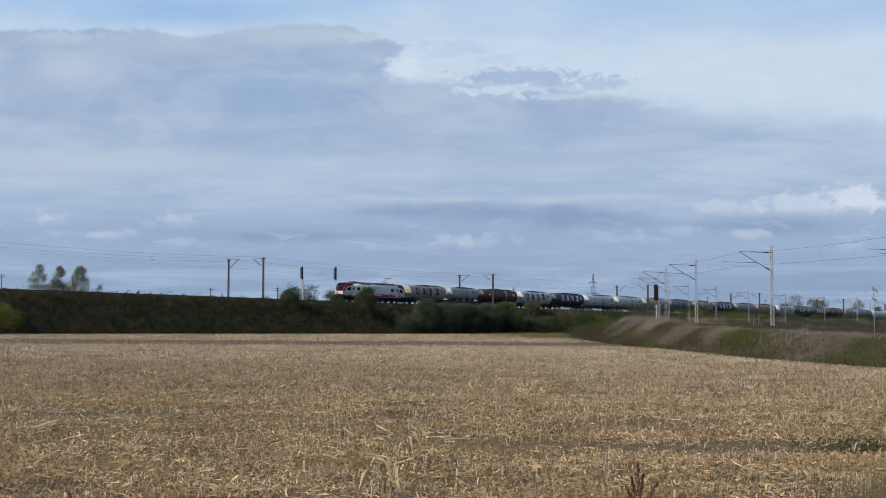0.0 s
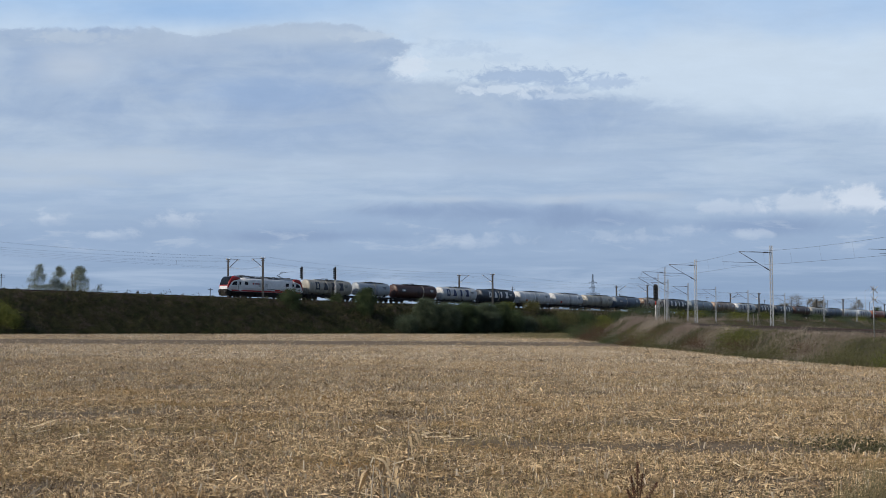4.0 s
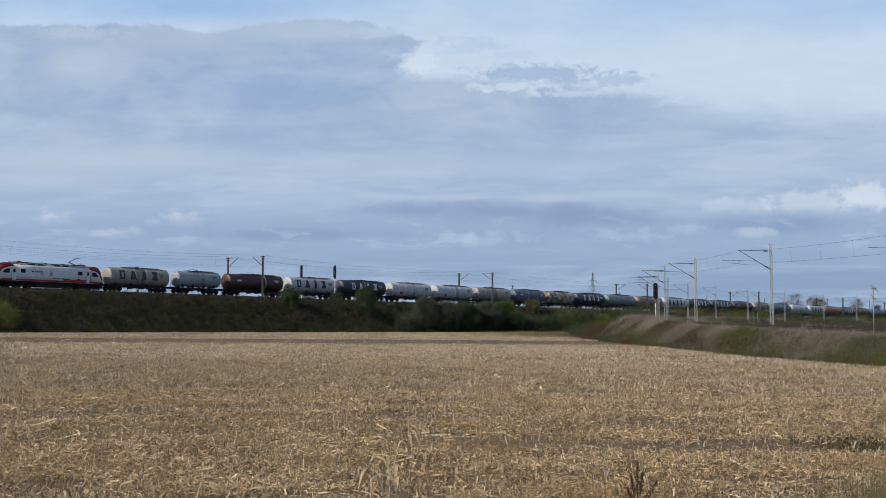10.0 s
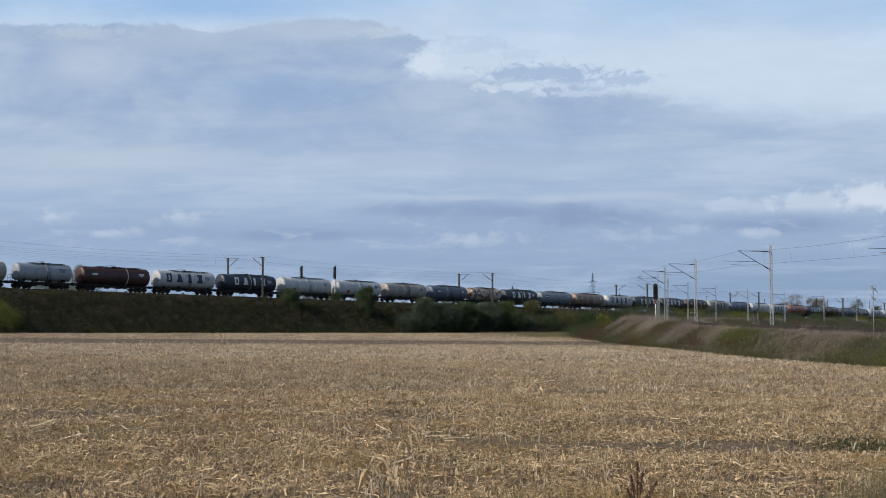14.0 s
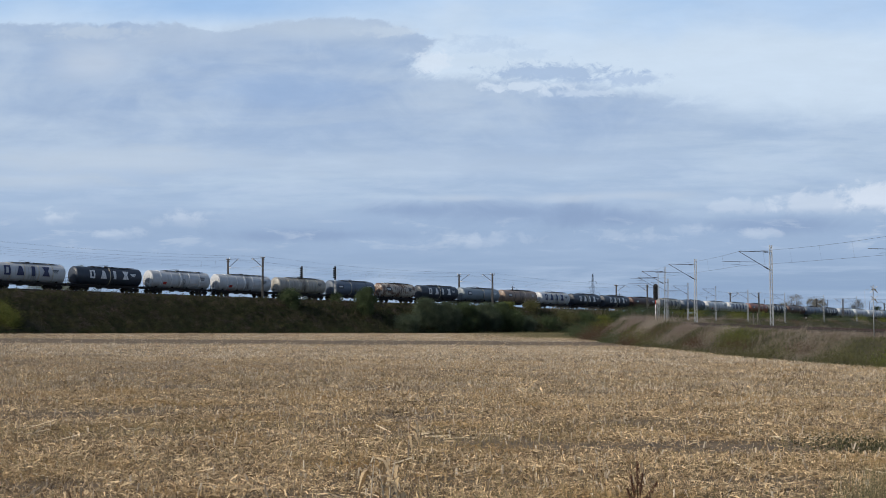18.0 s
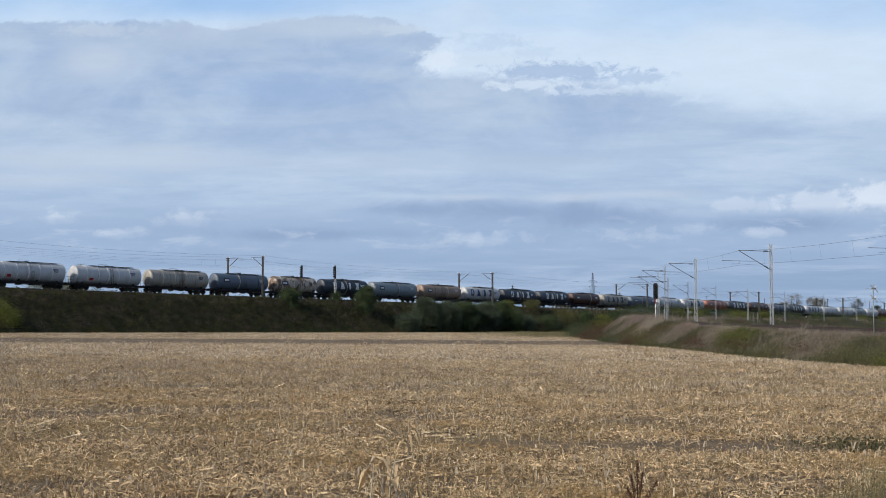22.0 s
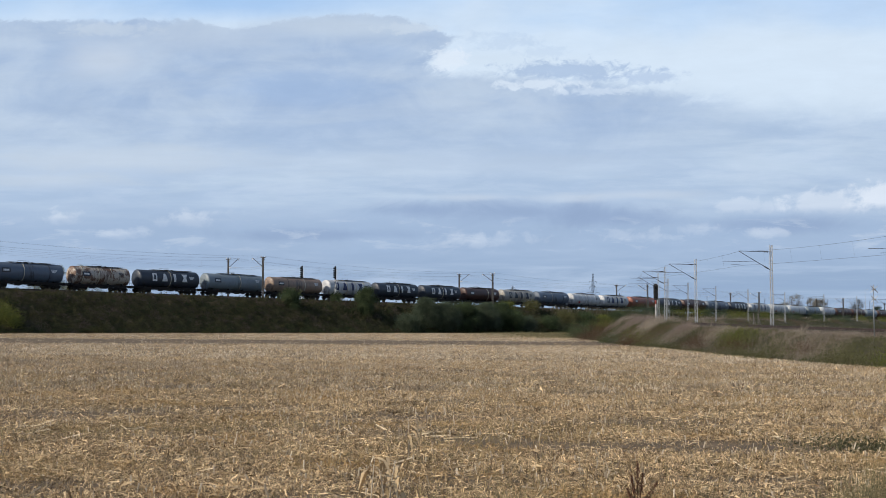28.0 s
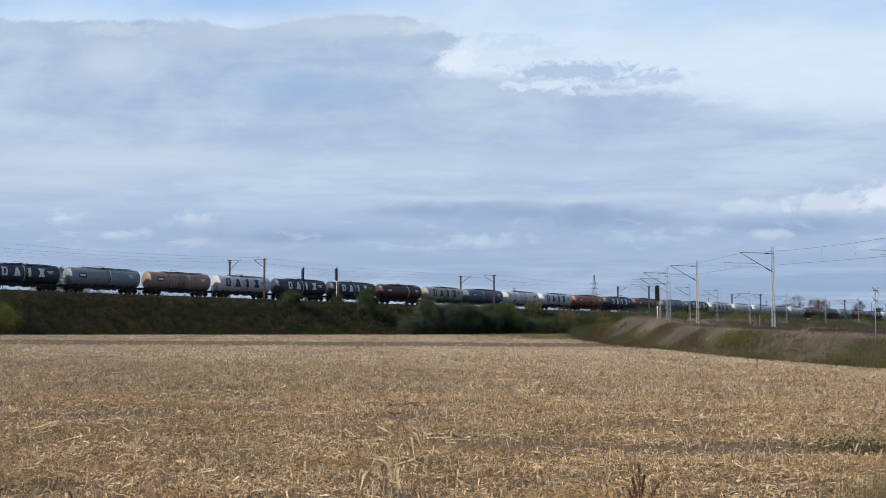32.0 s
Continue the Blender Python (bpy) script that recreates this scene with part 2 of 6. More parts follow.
def bank_profile(crown, depth, slope):
    def profile(p, side):
        out = []
        for o, z in ((-crown - slope * depth, -depth), (-crown, -0.75), (0, -0.62), (crown, -0.75)):
            out.append((o, z))
        for k in range(1, 7):
            o = crown + slope * depth * k / 6
            q = p + o * side
            out.append((o, -0.75 - (depth - 0.75) * k / 6 + 0.35 * noise.noise(q * 0.22)))
        return out
    return profile


main_path = [line(s) for s in range(130, 760, 6)]
tagged(new("embankment", sweep(main_path, bank_profile(8.2, 9.0, 1.35), "embankment", TURF, True)), "high railway embankment overgrown with dark scrub", "embankment", kind="structure")
tagged(new("branch_embankment", sweep(branch_line, bank_profile(3.4, 6.5, 1.7), "branch_embankment", TURF, True)), "low railway bank overgrown with dry grass", "embankment", kind="structure")


def trackway(path, name, off=0.0, foot=2.6, top=1.7):
    """Ballast bed and two rails."""
    bed = sweep(path, lambda p, side: [(o + off, z) for o, z in ((-foot, -0.72), (-top, -0.22), (top, -0.22), (foot, -0.72))], name, BALLAST)
    ob = tagged(new(name, bed), "weathered ballast railway track with rusty rails", "railway track", kind="structure")
    for o in (-0.75, 0.75):
        part("rail", sweep(path, lambda p, side: [(o + off - 0.035, -0.17), (o + off - 0.035, 0), (o + off + 0.035, 0), (o + off + 0.035, -0.17)], "rail", RAIL), RAIL, ob)
    return ob


main_track = trackway(main_path, "main_track")
second_track = trackway(main_path, "second_track", -4.0)
branch_track = trackway(branch_line, "branch_track", 0.0, 1.9, 1.4)
sleeper_mesh = Shape().box((0, 0, -0.18), (2.5, 0.26, 0.16), None, 0, 0.92).mesh("sleeper", SLEEPER)
for a, b in zip(branch_line, branch_line[1:]):
    if 70 < a.y < 175:
        d = b - a
        for k in range(6):
            ob = part("sleeper", sleeper_mesh, SLEEPER, branch_track)
            ob.matrix_basis = Matrix.Translation(a.lerp(b, k / 6)) @ Matrix.Rotation(math.atan2(-d.x, d.y), 4, "Z")
# ---- drifting clouds: one flat layer high over the land that moves with the wind ----
CLOUD_BASE = 160.0
cl = bpy.data.materials.new("cloud_layer")
cl.use_nodes = True
n = Nodes(cl.node_tree)
spot = n.add("ShaderNodeSeparateXYZ", n.add("ShaderNodeTexCoord").outputs["Object"])
far = n.math("MAXIMUM", spot.outputs[1], 1.0)
across = n.math("MULTIPLY_ADD", n.math("DIVIDE", spot.outputs[0], far), 2.06, 0.784)     # sight lines over the layer
height = n.math("MULTIPLY_ADD", n.math("DIVIDE", spot.outputs[2], far), -2.06, 0.550)


def tex(sx, sy, seed, scale, detail=6.0, rough=0.58, warp=0.0):
    return n.noise(n.vec(n.math("MULTIPLY", across, sx), n.math("MULTIPLY", height, sy), seed), scale, detail, rough, warp)


broad = tex(1.0, 2.4, 1.0, 2.8, 5.0, 0.55, 0.4)
medium = tex(1.0, 1.7, 3.3, 7.0, 8.0, 0.62, 0.5)
second = tex(1.0, 1.7, 13.3, 8.0, 8.0, 0.62, 0.5)
ragged = tex(1.0, 1.4, 5.1, 17.0, 8.0, 0.68, 0.6)
streak = tex(1.2, 10.0, 7.7, 2.4, 7.0, 0.58, 0.2)
fine = tex(1.0, 1.5, 31.0, 38.0, 6.0, 0.66, 0.5)
ripple = tex(1.0, 4.5, 9.9, 9.0, 7.0, 0.62, 0.3)
# the sight lines, pushed about by the noise, for ragged rims
ax = n.math("ADD", across, n.math("MULTIPLY_ADD", medium, 0.16, -0.08))
ay = n.math("ADD", n.math("ADD", height, n.math("MULTIPLY_ADD", second, 0.06, -0.03)), n.math("MULTIPLY_ADD", ragged, 0.024, -0.012))


def lobe(x, y, rx, ry, edge=0.5, wobble=0.5, source=None, base=None):
    """A soft round of cloud about a sight line, its rim broken by the noise; base: a flat underside."""
    dx = n.math("DIVIDE", n.math("SUBTRACT", across, x), rx)
    dy = n.math("DIVIDE", n.math("SUBTRACT", height, y), ry)
    r = n.math("SQRT", n.math("ADD", n.math("MULTIPLY", dx, dx), n.math("MULTIPLY", dy, dy)))
    r = n.math("ADD", r, n.math("MULTIPLY_ADD", source or medium, 2 * wobble, -wobble))
    out = n.step(r, 1.0 + edge * 0.4, 1.0 - edge)
    if base:
        out = n.math("MULTIPLY", out, n.step(n.math("ADD", height, n.math("MULTIPLY_ADD", ripple, 0.016, -0.008)), base + 0.010, base - 0.010))
    return out


def over(colour, mask, shade, amount=1.0):
    return n.mix(n.math("MULTIPLY", mask, amount) if amount != 1.0 else mask, colour, shade)


# high air: pale, bluer at the top
colour = n.mix(n.step(n.math("ADD", height, n.math("MULTIPLY_ADD", broad, 0.20, -0.10)), -0.07, 0.12), srgb(158, 192, 231), srgb(199, 216, 234))
colour = over(colour, lobe(0.34, 0.012, 0.24, 0.035, 0.9, 0.3), srgb(147, 184, 227), 0.75)
colour = over(colour, lobe(1.45, 0.02, 0.30, 0.04, 0.9, 0.5), srgb(170, 197, 230), 0.5)
# the veil that fills the middle and the lower sky
low = n.step(n.math("SUBTRACT", ay, n.math("MULTIPLY", n.math("MAXIMUM", n.math("SUBTRACT", across, 1.0), 0.0), 0.05)), 0.145, 0.225)
veil = n.mix(n.step(streak, 0.34, 0.68), srgb(162, 184, 212), srgb(180, 199, 221))
veil = n.mix(n.math("MULTIPLY", n.step(ripple, 0.42, 0.68), 0.35), veil, srgb(183, 199, 220))
colour = over(colour, low, veil)
# the great grey cloud: an upper lobe that ends in a tip, and a lower one that runs out to the right
def bump(x, reach, amount):
    return n.math("MULTIPLY", n.step(n.math("ABSOLUTE", n.math("SUBTRACT", across, x)), reach, 0.0), amount)


crest = n.math("ADD", n.math("ADD", 0.041, bump(0.335, 0.10, 0.016)), n.math("ADD", bump(0.53, 0.14, -0.008), n.math("MULTIPLY", n.math("MAXIMUM", n.math("SUBTRACT", across, 0.62), 0.0), 0.26)))
rim = n.math("ADD", n.math("MULTIPLY_ADD", ragged, 0.034, -0.017), n.math("MULTIPLY_ADD", fine, 0.016, -0.008))
upper = n.math("MULTIPLY", n.step(n.math("SUBTRACT", n.math("ADD", height, rim), crest), -0.001, 0.007),
               n.step(n.math("SUBTRACT", n.math("ADD", ax, n.math("MULTIPLY_ADD", fine, 0.05, -0.025)), n.math("MULTIPLY_ADD", n.math("MAXIMUM", n.math("SUBTRACT", 0.10, height), 0.0), 1.5, 0.69)), 0.018, -0.012))
edge = n.math("MULTIPLY_ADD", n.math("MAXIMUM", n.math("SUBTRACT", across, 0.70), 0.0), 0.115, 0.122)
lower = n.math("MULTIPLY", n.step(n.math("SUBTRACT", ay, edge), -0.006, 0.016), n.step(across, 1.32, 1.02))
mass = n.math("MULTIPLY", n.math("MAXIMUM", upper, lower), n.step(height, 0.32, 0.18))
grey = n.mix(n.step(n.math("ADD", n.math("MULTIPLY", broad, 0.6), n.math("MULTIPLY", medium, 0.4)), 0.38, 0.62), srgb(153, 176, 208), srgb(176, 194, 216))
grey = n.mix(n.math("MULTIPLY", n.step(streak, 0.44, 0.7), 0.35), grey, srgb(179, 196, 217))
colour = over(colour, mass, grey)
# wisps off the tip, billows with pale rims, darker hollows
for wx, wy, rx, ry, tint, amount in ((0.800, 0.080, 0.06, 0.016, srgb(172, 193, 220), 0.4), (0.875, 0.098, 0.05, 0.012, srgb(174, 195, 221), 0.35), (0.93, 0.130, 0.12, 0.018, srgb(160, 182, 212), 0.85),
                                     (1.06, 0.142, 0.07, 0.012, srgb(166, 187, 216), 0.7), (0.715, 0.112, 0.035, 0.022, srgb(210, 223, 238), 0.85), (0.87, 0.155, 0.08, 0.010, srgb(206, 220, 236), 0.75),
                                     (0.98, 0.166, 0.08, 0.007, srgb(200, 215, 233), 0.6), (0.63, 0.058, 0.05, 0.010, srgb(190, 205, 222), 0.7), (0.12, 0.060, 0.09, 0.012, srgb(186, 201, 219), 0.6)):
    colour = over(colour, lobe(wx, wy, rx, ry, 0.6, 1.7, fine), tint, amount)
colour = over(colour, lobe(0.12, 0.115, 0.09, 0.035, 0.9, 0.9), srgb(187, 201, 219), 0.8)
colour = over(colour, lobe(0.52, 0.055, 0.18, 0.018, 0.9, 0.9), srgb(182, 198, 217), 0.7)
colour = over(colour, lobe(0.27, 0.075, 0.15, 0.025, 0.9, 0.9), srgb(172, 189, 212), 0.6)
colour = over(colour, lobe(0.45, 0.160, 0.17, 0.032, 0.9, 0.8), srgb(149, 175, 211), 0.7)
colour = over(colour, lobe(0.60, 0.105, 0.08, 0.020, 0.9, 0.8), srgb(150, 175, 209), 0.6)
colour = over(colour, lobe(0.05, 0.19, 0.14, 0.025, 0.9, 0.8), srgb(156, 178, 208), 0.6)
# lighter and darker bands lower down
colour = over(colour, lobe(0.15, 0.285, 0.30, 0.030, 0.9, 0.9, ripple), srgb(185, 200, 218), 0.8)
colour = over(colour, lobe(0.05, 0.320, 0.16, 0.018, 0.9, 0.9, ripple), srgb(184, 199, 217), 0.7)
colour = over(colour, lobe(0.75, 0.29, 0.4, 0.025, 0.9, 0.9, ripple), srgb(176, 194, 217), 0.6)
colour = over(colour, n.step(n.math("ADD", height, n.math("MULTIPLY_ADD", ripple, 0.06, -0.03)), 0.345, 0.41), srgb(147, 170, 201), 0.8)
for dx, dy, rx, ry in ((0.90, 0.376, 0.22, 0.020), (0.72, 0.372, 0.12, 0.014), (1.06, 0.385, 0.12, 0.014), (1.34, 0.398, 0.15, 0.013), (0.55, 0.415, 0.2, 0.010)):
    colour = over(colour, lobe(dx, dy, rx, ry * 1.15, 0.9, 1.0, medium), srgb(140, 162, 195), 0.85)
for bx, by, rx, ry in ((0.98, 0.352, 0.10, 0.010), (1.10, 0.345, 0.12, 0.009), (0.80, 0.350, 0.08, 0.007)):
    colour = over(colour, lobe(bx, by, rx, ry, 0.9, 1.1, ripple), srgb(188, 202, 220), 0.6)
# small heaped clouds far off, flat below
puffs = n.math("MULTIPLY", n.step(ripple, 0.53, 0.66), n.math("MULTIPLY", n.step(height, 0.375, 0.40), n.step(height, 0.455, 0.43)))
colour = over(colour, puffs, srgb(176, 192, 213), 0.55)
billow = tex(1.0, 1.3, 21.0, 24.0, 6.0, 0.6, 0.3)
for bx, by, rx, ry, flat_, amount in ((1.520, 0.350, 0.060, 0.028, 0.372, 1.0), (1.42, 0.360, 0.085, 0.022, 0.376, 0.62), (1.285, 0.366, 0.070, 0.016, 0.378, 0.42), (1.60, 0.358, 0.06, 0.03, 0.380, 0.9),
                                      (0.083, 0.386, 0.034, 0.014, 0.392, 0.8), (0.305, 0.388, 0.045, 0.018, 0.396, 0.65), (0.34, 0.378, 0.03, 0.006, 0.382, 0.5), (0.185, 0.414, 0.050, 0.010, 0.420, 0.55),
                                      (0.800, 0.423, 0.03, 0.012, 0.430, 0.4), (0.865, 0.424, 0.045, 0.010, 0.430, 0.6), (1.105, 0.419, 0.045, 0.008, 0.424, 0.6), (1.205, 0.408, 0.025, 0.007, 0.412, 0.5), (1.33, 0.412, 0.04, 0.010, 0.418, 0.4)):
    big = bx > 1.25 or (bx, by) in ((0.083, 0.386), (0.305, 0.388), (0.185, 0.414))
    colour = over(colour, lobe(bx, by, rx * (1.0 if big else 1.5), ry * (1.0 if big else 1.3), 0.5 if bx > 1.25 else 0.8, 1.4 if bx > 1.25 else (2.0 if big else 2.6), billow, flat_ if big else flat_ + 0.006), srgb(208, 219, 234), amount * (0.9 if bx > 1.25 else (0.6 if big else 0.36)))
    colour = over(colour, lobe(bx + 0.01, flat_ - 0.002, rx, ry * 0.35, 0.9, 0.8, ripple), srgb(158, 179, 207), (0.5 if big else 0.2) * amount)
grain = n.math("ADD", n.math("MULTIPLY_ADD", medium, 0.10, -0.05), n.math("MULTIPLY_ADD", ripple, 0.11, 0.945))
colour = n.add("ShaderNodeVectorMath", colour, n.vec(grain, grain, grain), operation="MULTIPLY").outputs[0]
fade = n.step(height, 0.490, 0.430)
glow = n.add("ShaderNodeEmission", colour, 1.0).outputs[0]
n.add("ShaderNodeOutputMaterial", n.add("ShaderNodeMixShader", fade, n.add("ShaderNodeBsdfTransparent").outputs[0], glow).outputs[0])
sheet = Shape()
sheet.v = [Vector(p) for p in ((-420, 480, CLOUD_BASE), (420, 480, CLOUD_BASE), (1800, 4560, CLOUD_BASE), (-1800, 4560, CLOUD_BASE))]
sheet.face([0, 1, 2, 3])
clouds = tagged(new("backdrop", sheet.mesh("backdrop", cl)), "grey and white layered clouds drifting over pale blue sky", "sky", kind="structure")
# ---- the train ----
# bounds of the locomotive and the wagons along the main line, when the run begins at 0
BOUNDS = [328.0, 348.3, 362.9, 374.9, 390.6, 405.4, 420.7, 436.0, 451.2, 466.2, 481.0, 494.2, 509.4, 525.4, 541.1, 556.0, 571.2, 586.2, 601.2, 616.0, 631.5, 646.6,
          661.5, 676.9, 692.3, 707.7, 723.4, 738.0, 754.1, 768.7, 784.4, 797.5, 811.3, 827.6, 842.2, 855.2, 871.7, 888.0, 903.0, 918.0]
RUN = [(0, 1.1), (3, 24.3), (6, 47.6), (9, 71.3), (13, 103.2), (16.5, 131.2), (19, 150.8), (22, 173.6), (25, 196.6), (28.5, 222.7), (32, 248.4)]
TURN = Matrix((ALONG, -NEAR, ALONG.cross(-NEAR))).transposed().to_4x4()


def on_rails(s):
    return Matrix.Translation(line(s)) @ TURN


def car_paint(name, base, dirt, amount=0.6, rough=0.42, streaks=1.0, rust=None):
    """Tank paint: dust, drips running down the barrel and grimy undersides of spilt oil."""
    m = bpy.data.materials.new(name)
    m.use_nodes = True
    n = Nodes(m.node_tree)
    where = n.add("ShaderNodeTexCoord").outputs["Object"]
    shift = n.math("MULTIPLY", n.add("ShaderNodeObjectInfo").outputs["Random"], 83.0)
    sep = n.add("ShaderNodeSeparateXYZ", where)
    x = n.math("ADD", sep.outputs[0], shift)
    drip = n.noise(n.vec(n.math("MULTIPLY", x, 2.2), sep.outputs[1], n.math("MULTIPLY", sep.outputs[2], 0.25)), 1.6, 5.0, 0.6)
    cloud = n.noise(n.vec(x, sep.outputs[1], sep.outputs[2]), 0.6, 5.0, 0.6)
    spill = n.math("MULTIPLY", n.step(n.math("ABSOLUTE", n.math("SUBTRACT", sep.outputs[0], 0.2)), 1.5, 0.2), n.step(drip, 0.36, 0.6))
    speck = n.noise(n.vec(x, sep.outputs[1], sep.outputs[2]), 6.0, 4.0, 0.6)
    colour = n.mix(n.math("MULTIPLY", n.step(cloud, 0.40, 0.72), 0.55), base, tuple(c * 0.72 for c in base))
    colour = n.mix(n.math("MULTIPLY", n.step(drip, 0.66 - 0.22 * amount, 0.80), 0.75 * streaks), colour, dirt)
    colour = n.mix(n.math("MULTIPLY", spill, 0.35 + 0.4 * amount), colour, dirt)
    colour = n.mix(n.math("MULTIPLY", n.step(speck, 0.62, 0.75), 0.5 * amount), colour, dirt)
    if rust:
        flake = n.math("ADD", n.math("MULTIPLY", cloud, 0.8), n.math("MULTIPLY", speck, 0.2))
        colour = n.mix(n.math("MULTIPLY", n.step(flake, 0.47, 0.54), 0.9), colour, rust)
        colour = n.mix(n.math("MULTIPLY", n.step(drip, 0.56, 0.66), 0.8), colour, tuple(c * 0.45 for c in rust))
    shade = n.add("ShaderNodeBsdfPrincipled")
    n.plug(colour, shade.inputs["Base Color"])
    n.plug(n.math("MULTIPLY_ADD", cloud, 0.3, rough - 0.1), shade.inputs["Roughness"])
    n.add("ShaderNodeOutputMaterial", shade.outputs[0])
    return m


PAINT = {
    "white": car_paint("white_tank_paint", (0.49, 0.505, 0.52), (0.23, 0.225, 0.215), 0.45),
    "beige": car_paint("soiled_cream_tank_paint", (0.34, 0.325, 0.29), (0.14, 0.11, 0.08), 0.95),
    "silver": car_paint("dull_silver_tank_paint", (0.31, 0.345, 0.38), (0.18, 0.18, 0.18), 0.4),
    "brown": car_paint("red_brown_tank_paint", (0.062, 0.027, 0.022), (0.035, 0.02, 0.018), 0.4),
    "orange": car_paint("faded_rust_red_tank_paint", (0.26, 0.085, 0.05), (0.12, 0.05, 0.035), 0.5),
    "navy": car_paint("dark_slate_blue_tank_paint", (0.032, 0.042, 0.060), (0.075, 0.078, 0.085), 0.3),
    "blue": car_paint("grey_blue_tank_paint", (0.10, 0.13, 0.175), (0.07, 0.07, 0.075), 0.4),
    "grey": car_paint("sea_grey_tank_paint", (0.19, 0.23, 0.26), (0.11, 0.14, 0.14), 0.4),
    "rusty": car_paint("rust_stained_tank_paint", (0.44, 0.39, 0.33), (0.14, 0.09, 0.06), 0.7, 0.5, 0.9, (0.13, 0.066, 0.04)),
    "tan": car_paint("dusty_tan_tank_paint", (0.28, 0.20, 0.15), (0.085, 0.078, 0.075), 0.8),
}
INK_BLUE = surface("dark_blue_marking", (0.035, 0.045, 0.11), None, 5, 0.3, 0.5)
INK_GREY = surface("charcoal_marking", (0.045, 0.05, 0.065), None, 5, 0.3, 0.5)
INK_WHITE = surface("white_marking", (0.72, 0.73, 0.73), None, 5, 0.3, 0.5)
BAND_CREAM = surface("cream_band", (0.52, 0.48, 0.38), (0.36, 0.33, 0.26), 4, 0.6, 0.5)
BAND_DARK = surface("dark_band", (0.05, 0.05, 0.055), None, 4, 0.6, 0.5)

cache = {}


def shared(key, make, *mats):
    if key not in cache:
        cache[key] = make().mesh(key if isinstance(key, str) else key[0], *mats)
    return cache[key]


def wheelset_shape():
    s = Shape()
    for y in (-0.75, 0.75):
        prof = [(0.0, 0.08), (0.02, 0.16), (0.05, 0.20), (0.045, 0.37), (0.07, 0.40), (0.07, 0.46), (-0.055, 0.47), (-0.065, 0.49), (-0.085, 0.49), (-0.07, 0.40), (-0.03, 0.37), (-0.03, 0.2), (-0.05, 0.08)]
        k = -1 if y < 0 else 1
        s.loft([[(r * math.cos(a), y + k * o, r * math.sin(a)) for a in [2 * math.pi * i / 20 for i in range(20)]] for o, r in prof], 0, True)
        for i in range(4):
            a = math.pi / 2 * i
            s.box((0.28 * math.cos(a), y + k * 0.06, 0.28 * math.sin(a)), (0.1, 0.03, 0.1))
    s.tube([(0, -0.95, 0), (0, 0.95, 0)], 0.085, 10)
    return s


def bogie_frame_shape():
    s = Shape()
    for y in (-1.0, 1.0):
        s.box((0, y, 0.62), (1.1, 0.16, 0.24)).box((-0.95, y, 0.60), (0.75, 0.14, 0.16)).box((0.95, y, 0.60), (0.75, 0.14, 0.16))
        for x in (-0.9, 0.9):
            s.box((x, y, 0.46), (0.34, 0.22, 0.30)).box((x, y * 1.1, 0.46), (0.2, 0.08, 0.2))
            for d in (-0.27, 0.27):
                s.tube([(x + d, y, 0.38), (x + d, y, 0.62)], 0.085, 8)
        s.beam((-0.62, y, 0.5), (-0.2, y, 0.34), 0.07).beam((0.62, y, 0.5), (0.2, y, 0.34), 0.07)
    s.box((0, 0, 0.66), (0.42, 2.1, 0.22)).box((-1.3, 0, 0.62), (0.12, 2.0, 0.14)).box((1.3, 0, 0.62), (0.12, 2.0, 0.14))
    for x in (-1.42, 1.42):
        s.box((x, 0.75, 0.42), (0.07, 0.1, 0.32)).box((x, -0.75, 0.42), (0.07, 0.1, 0.32))
    return s


def buffer_shape():
    s = Shape()
    s.tube([(0, 0, 0), (-0.3, 0, 0)], 0.10, 10).tube([(-0.3, 0, 0), (-0.55, 0, 0)], 0.075, 10).tube([(-0.55, 0, 0), (-0.6, 0, 0)], 0.23, 14)
    return s


WHEELS = []


def add_bogie(parent, x, spacing=1.8):
    bogie = part("bogie", shared("bogie", bogie_frame_shape, UNDER), UNDER, parent, "", pose(x, 0, 0))
    for d in (-spacing / 2, spacing / 2):
        WHEELS.append(part("wheelset", shared("wheelset", wheelset_shape, WHEEL), WHEEL, bogie, "", pose(d, 0, 0.46)))
    return bogie


def add_buffers(parent, half, up=1.05, spread=0.875):
    mesh = shared("buffer", buffer_shape, DARK_STEEL)
    for k in (-1, 1):
        for y in (-spread, spread):
            part("buffer", mesh, DARK_STEEL, parent, "", pose(k * (half - 0.6), y, up, 0, 0, 0 if k < 0 else 180))


def patch(radius, zc, shape2d, x0, size, at=0.0):
    """Flat marking bent on the barrel's field side: polygons of a unit square, grown to size (across, up)."""
    s = Shape()
    for poly in shape2d:
        b = len(s.v)
        for u, v in poly:
            a = (at + (v - 0.5) * size[1]) / radius
            s.v.append(Vector((x0 + (u - 0.5) * size[0], -(radius + 0.056) * math.cos(a), zc + (radius + 0.056) * math.sin(a))))
        s.face(list(range(b, b + len(poly))))
    return s


def strips(poly_fn, count=6):
    """A marking cut in level strips, so that it follows the barrel: poly_fn(v) gives the filled spans at height v."""
    out = []
    for i in range(count):
        v0, v1 = i / count, (i + 1) / count
        for (a0, a1), (b0, b1) in zip(poly_fn(v0 + 1e-4), poly_fn(v1 - 1e-4)):
            out.append([(a0, v0), (a1, v0), (b1, v1), (b0, v1)])
    return out


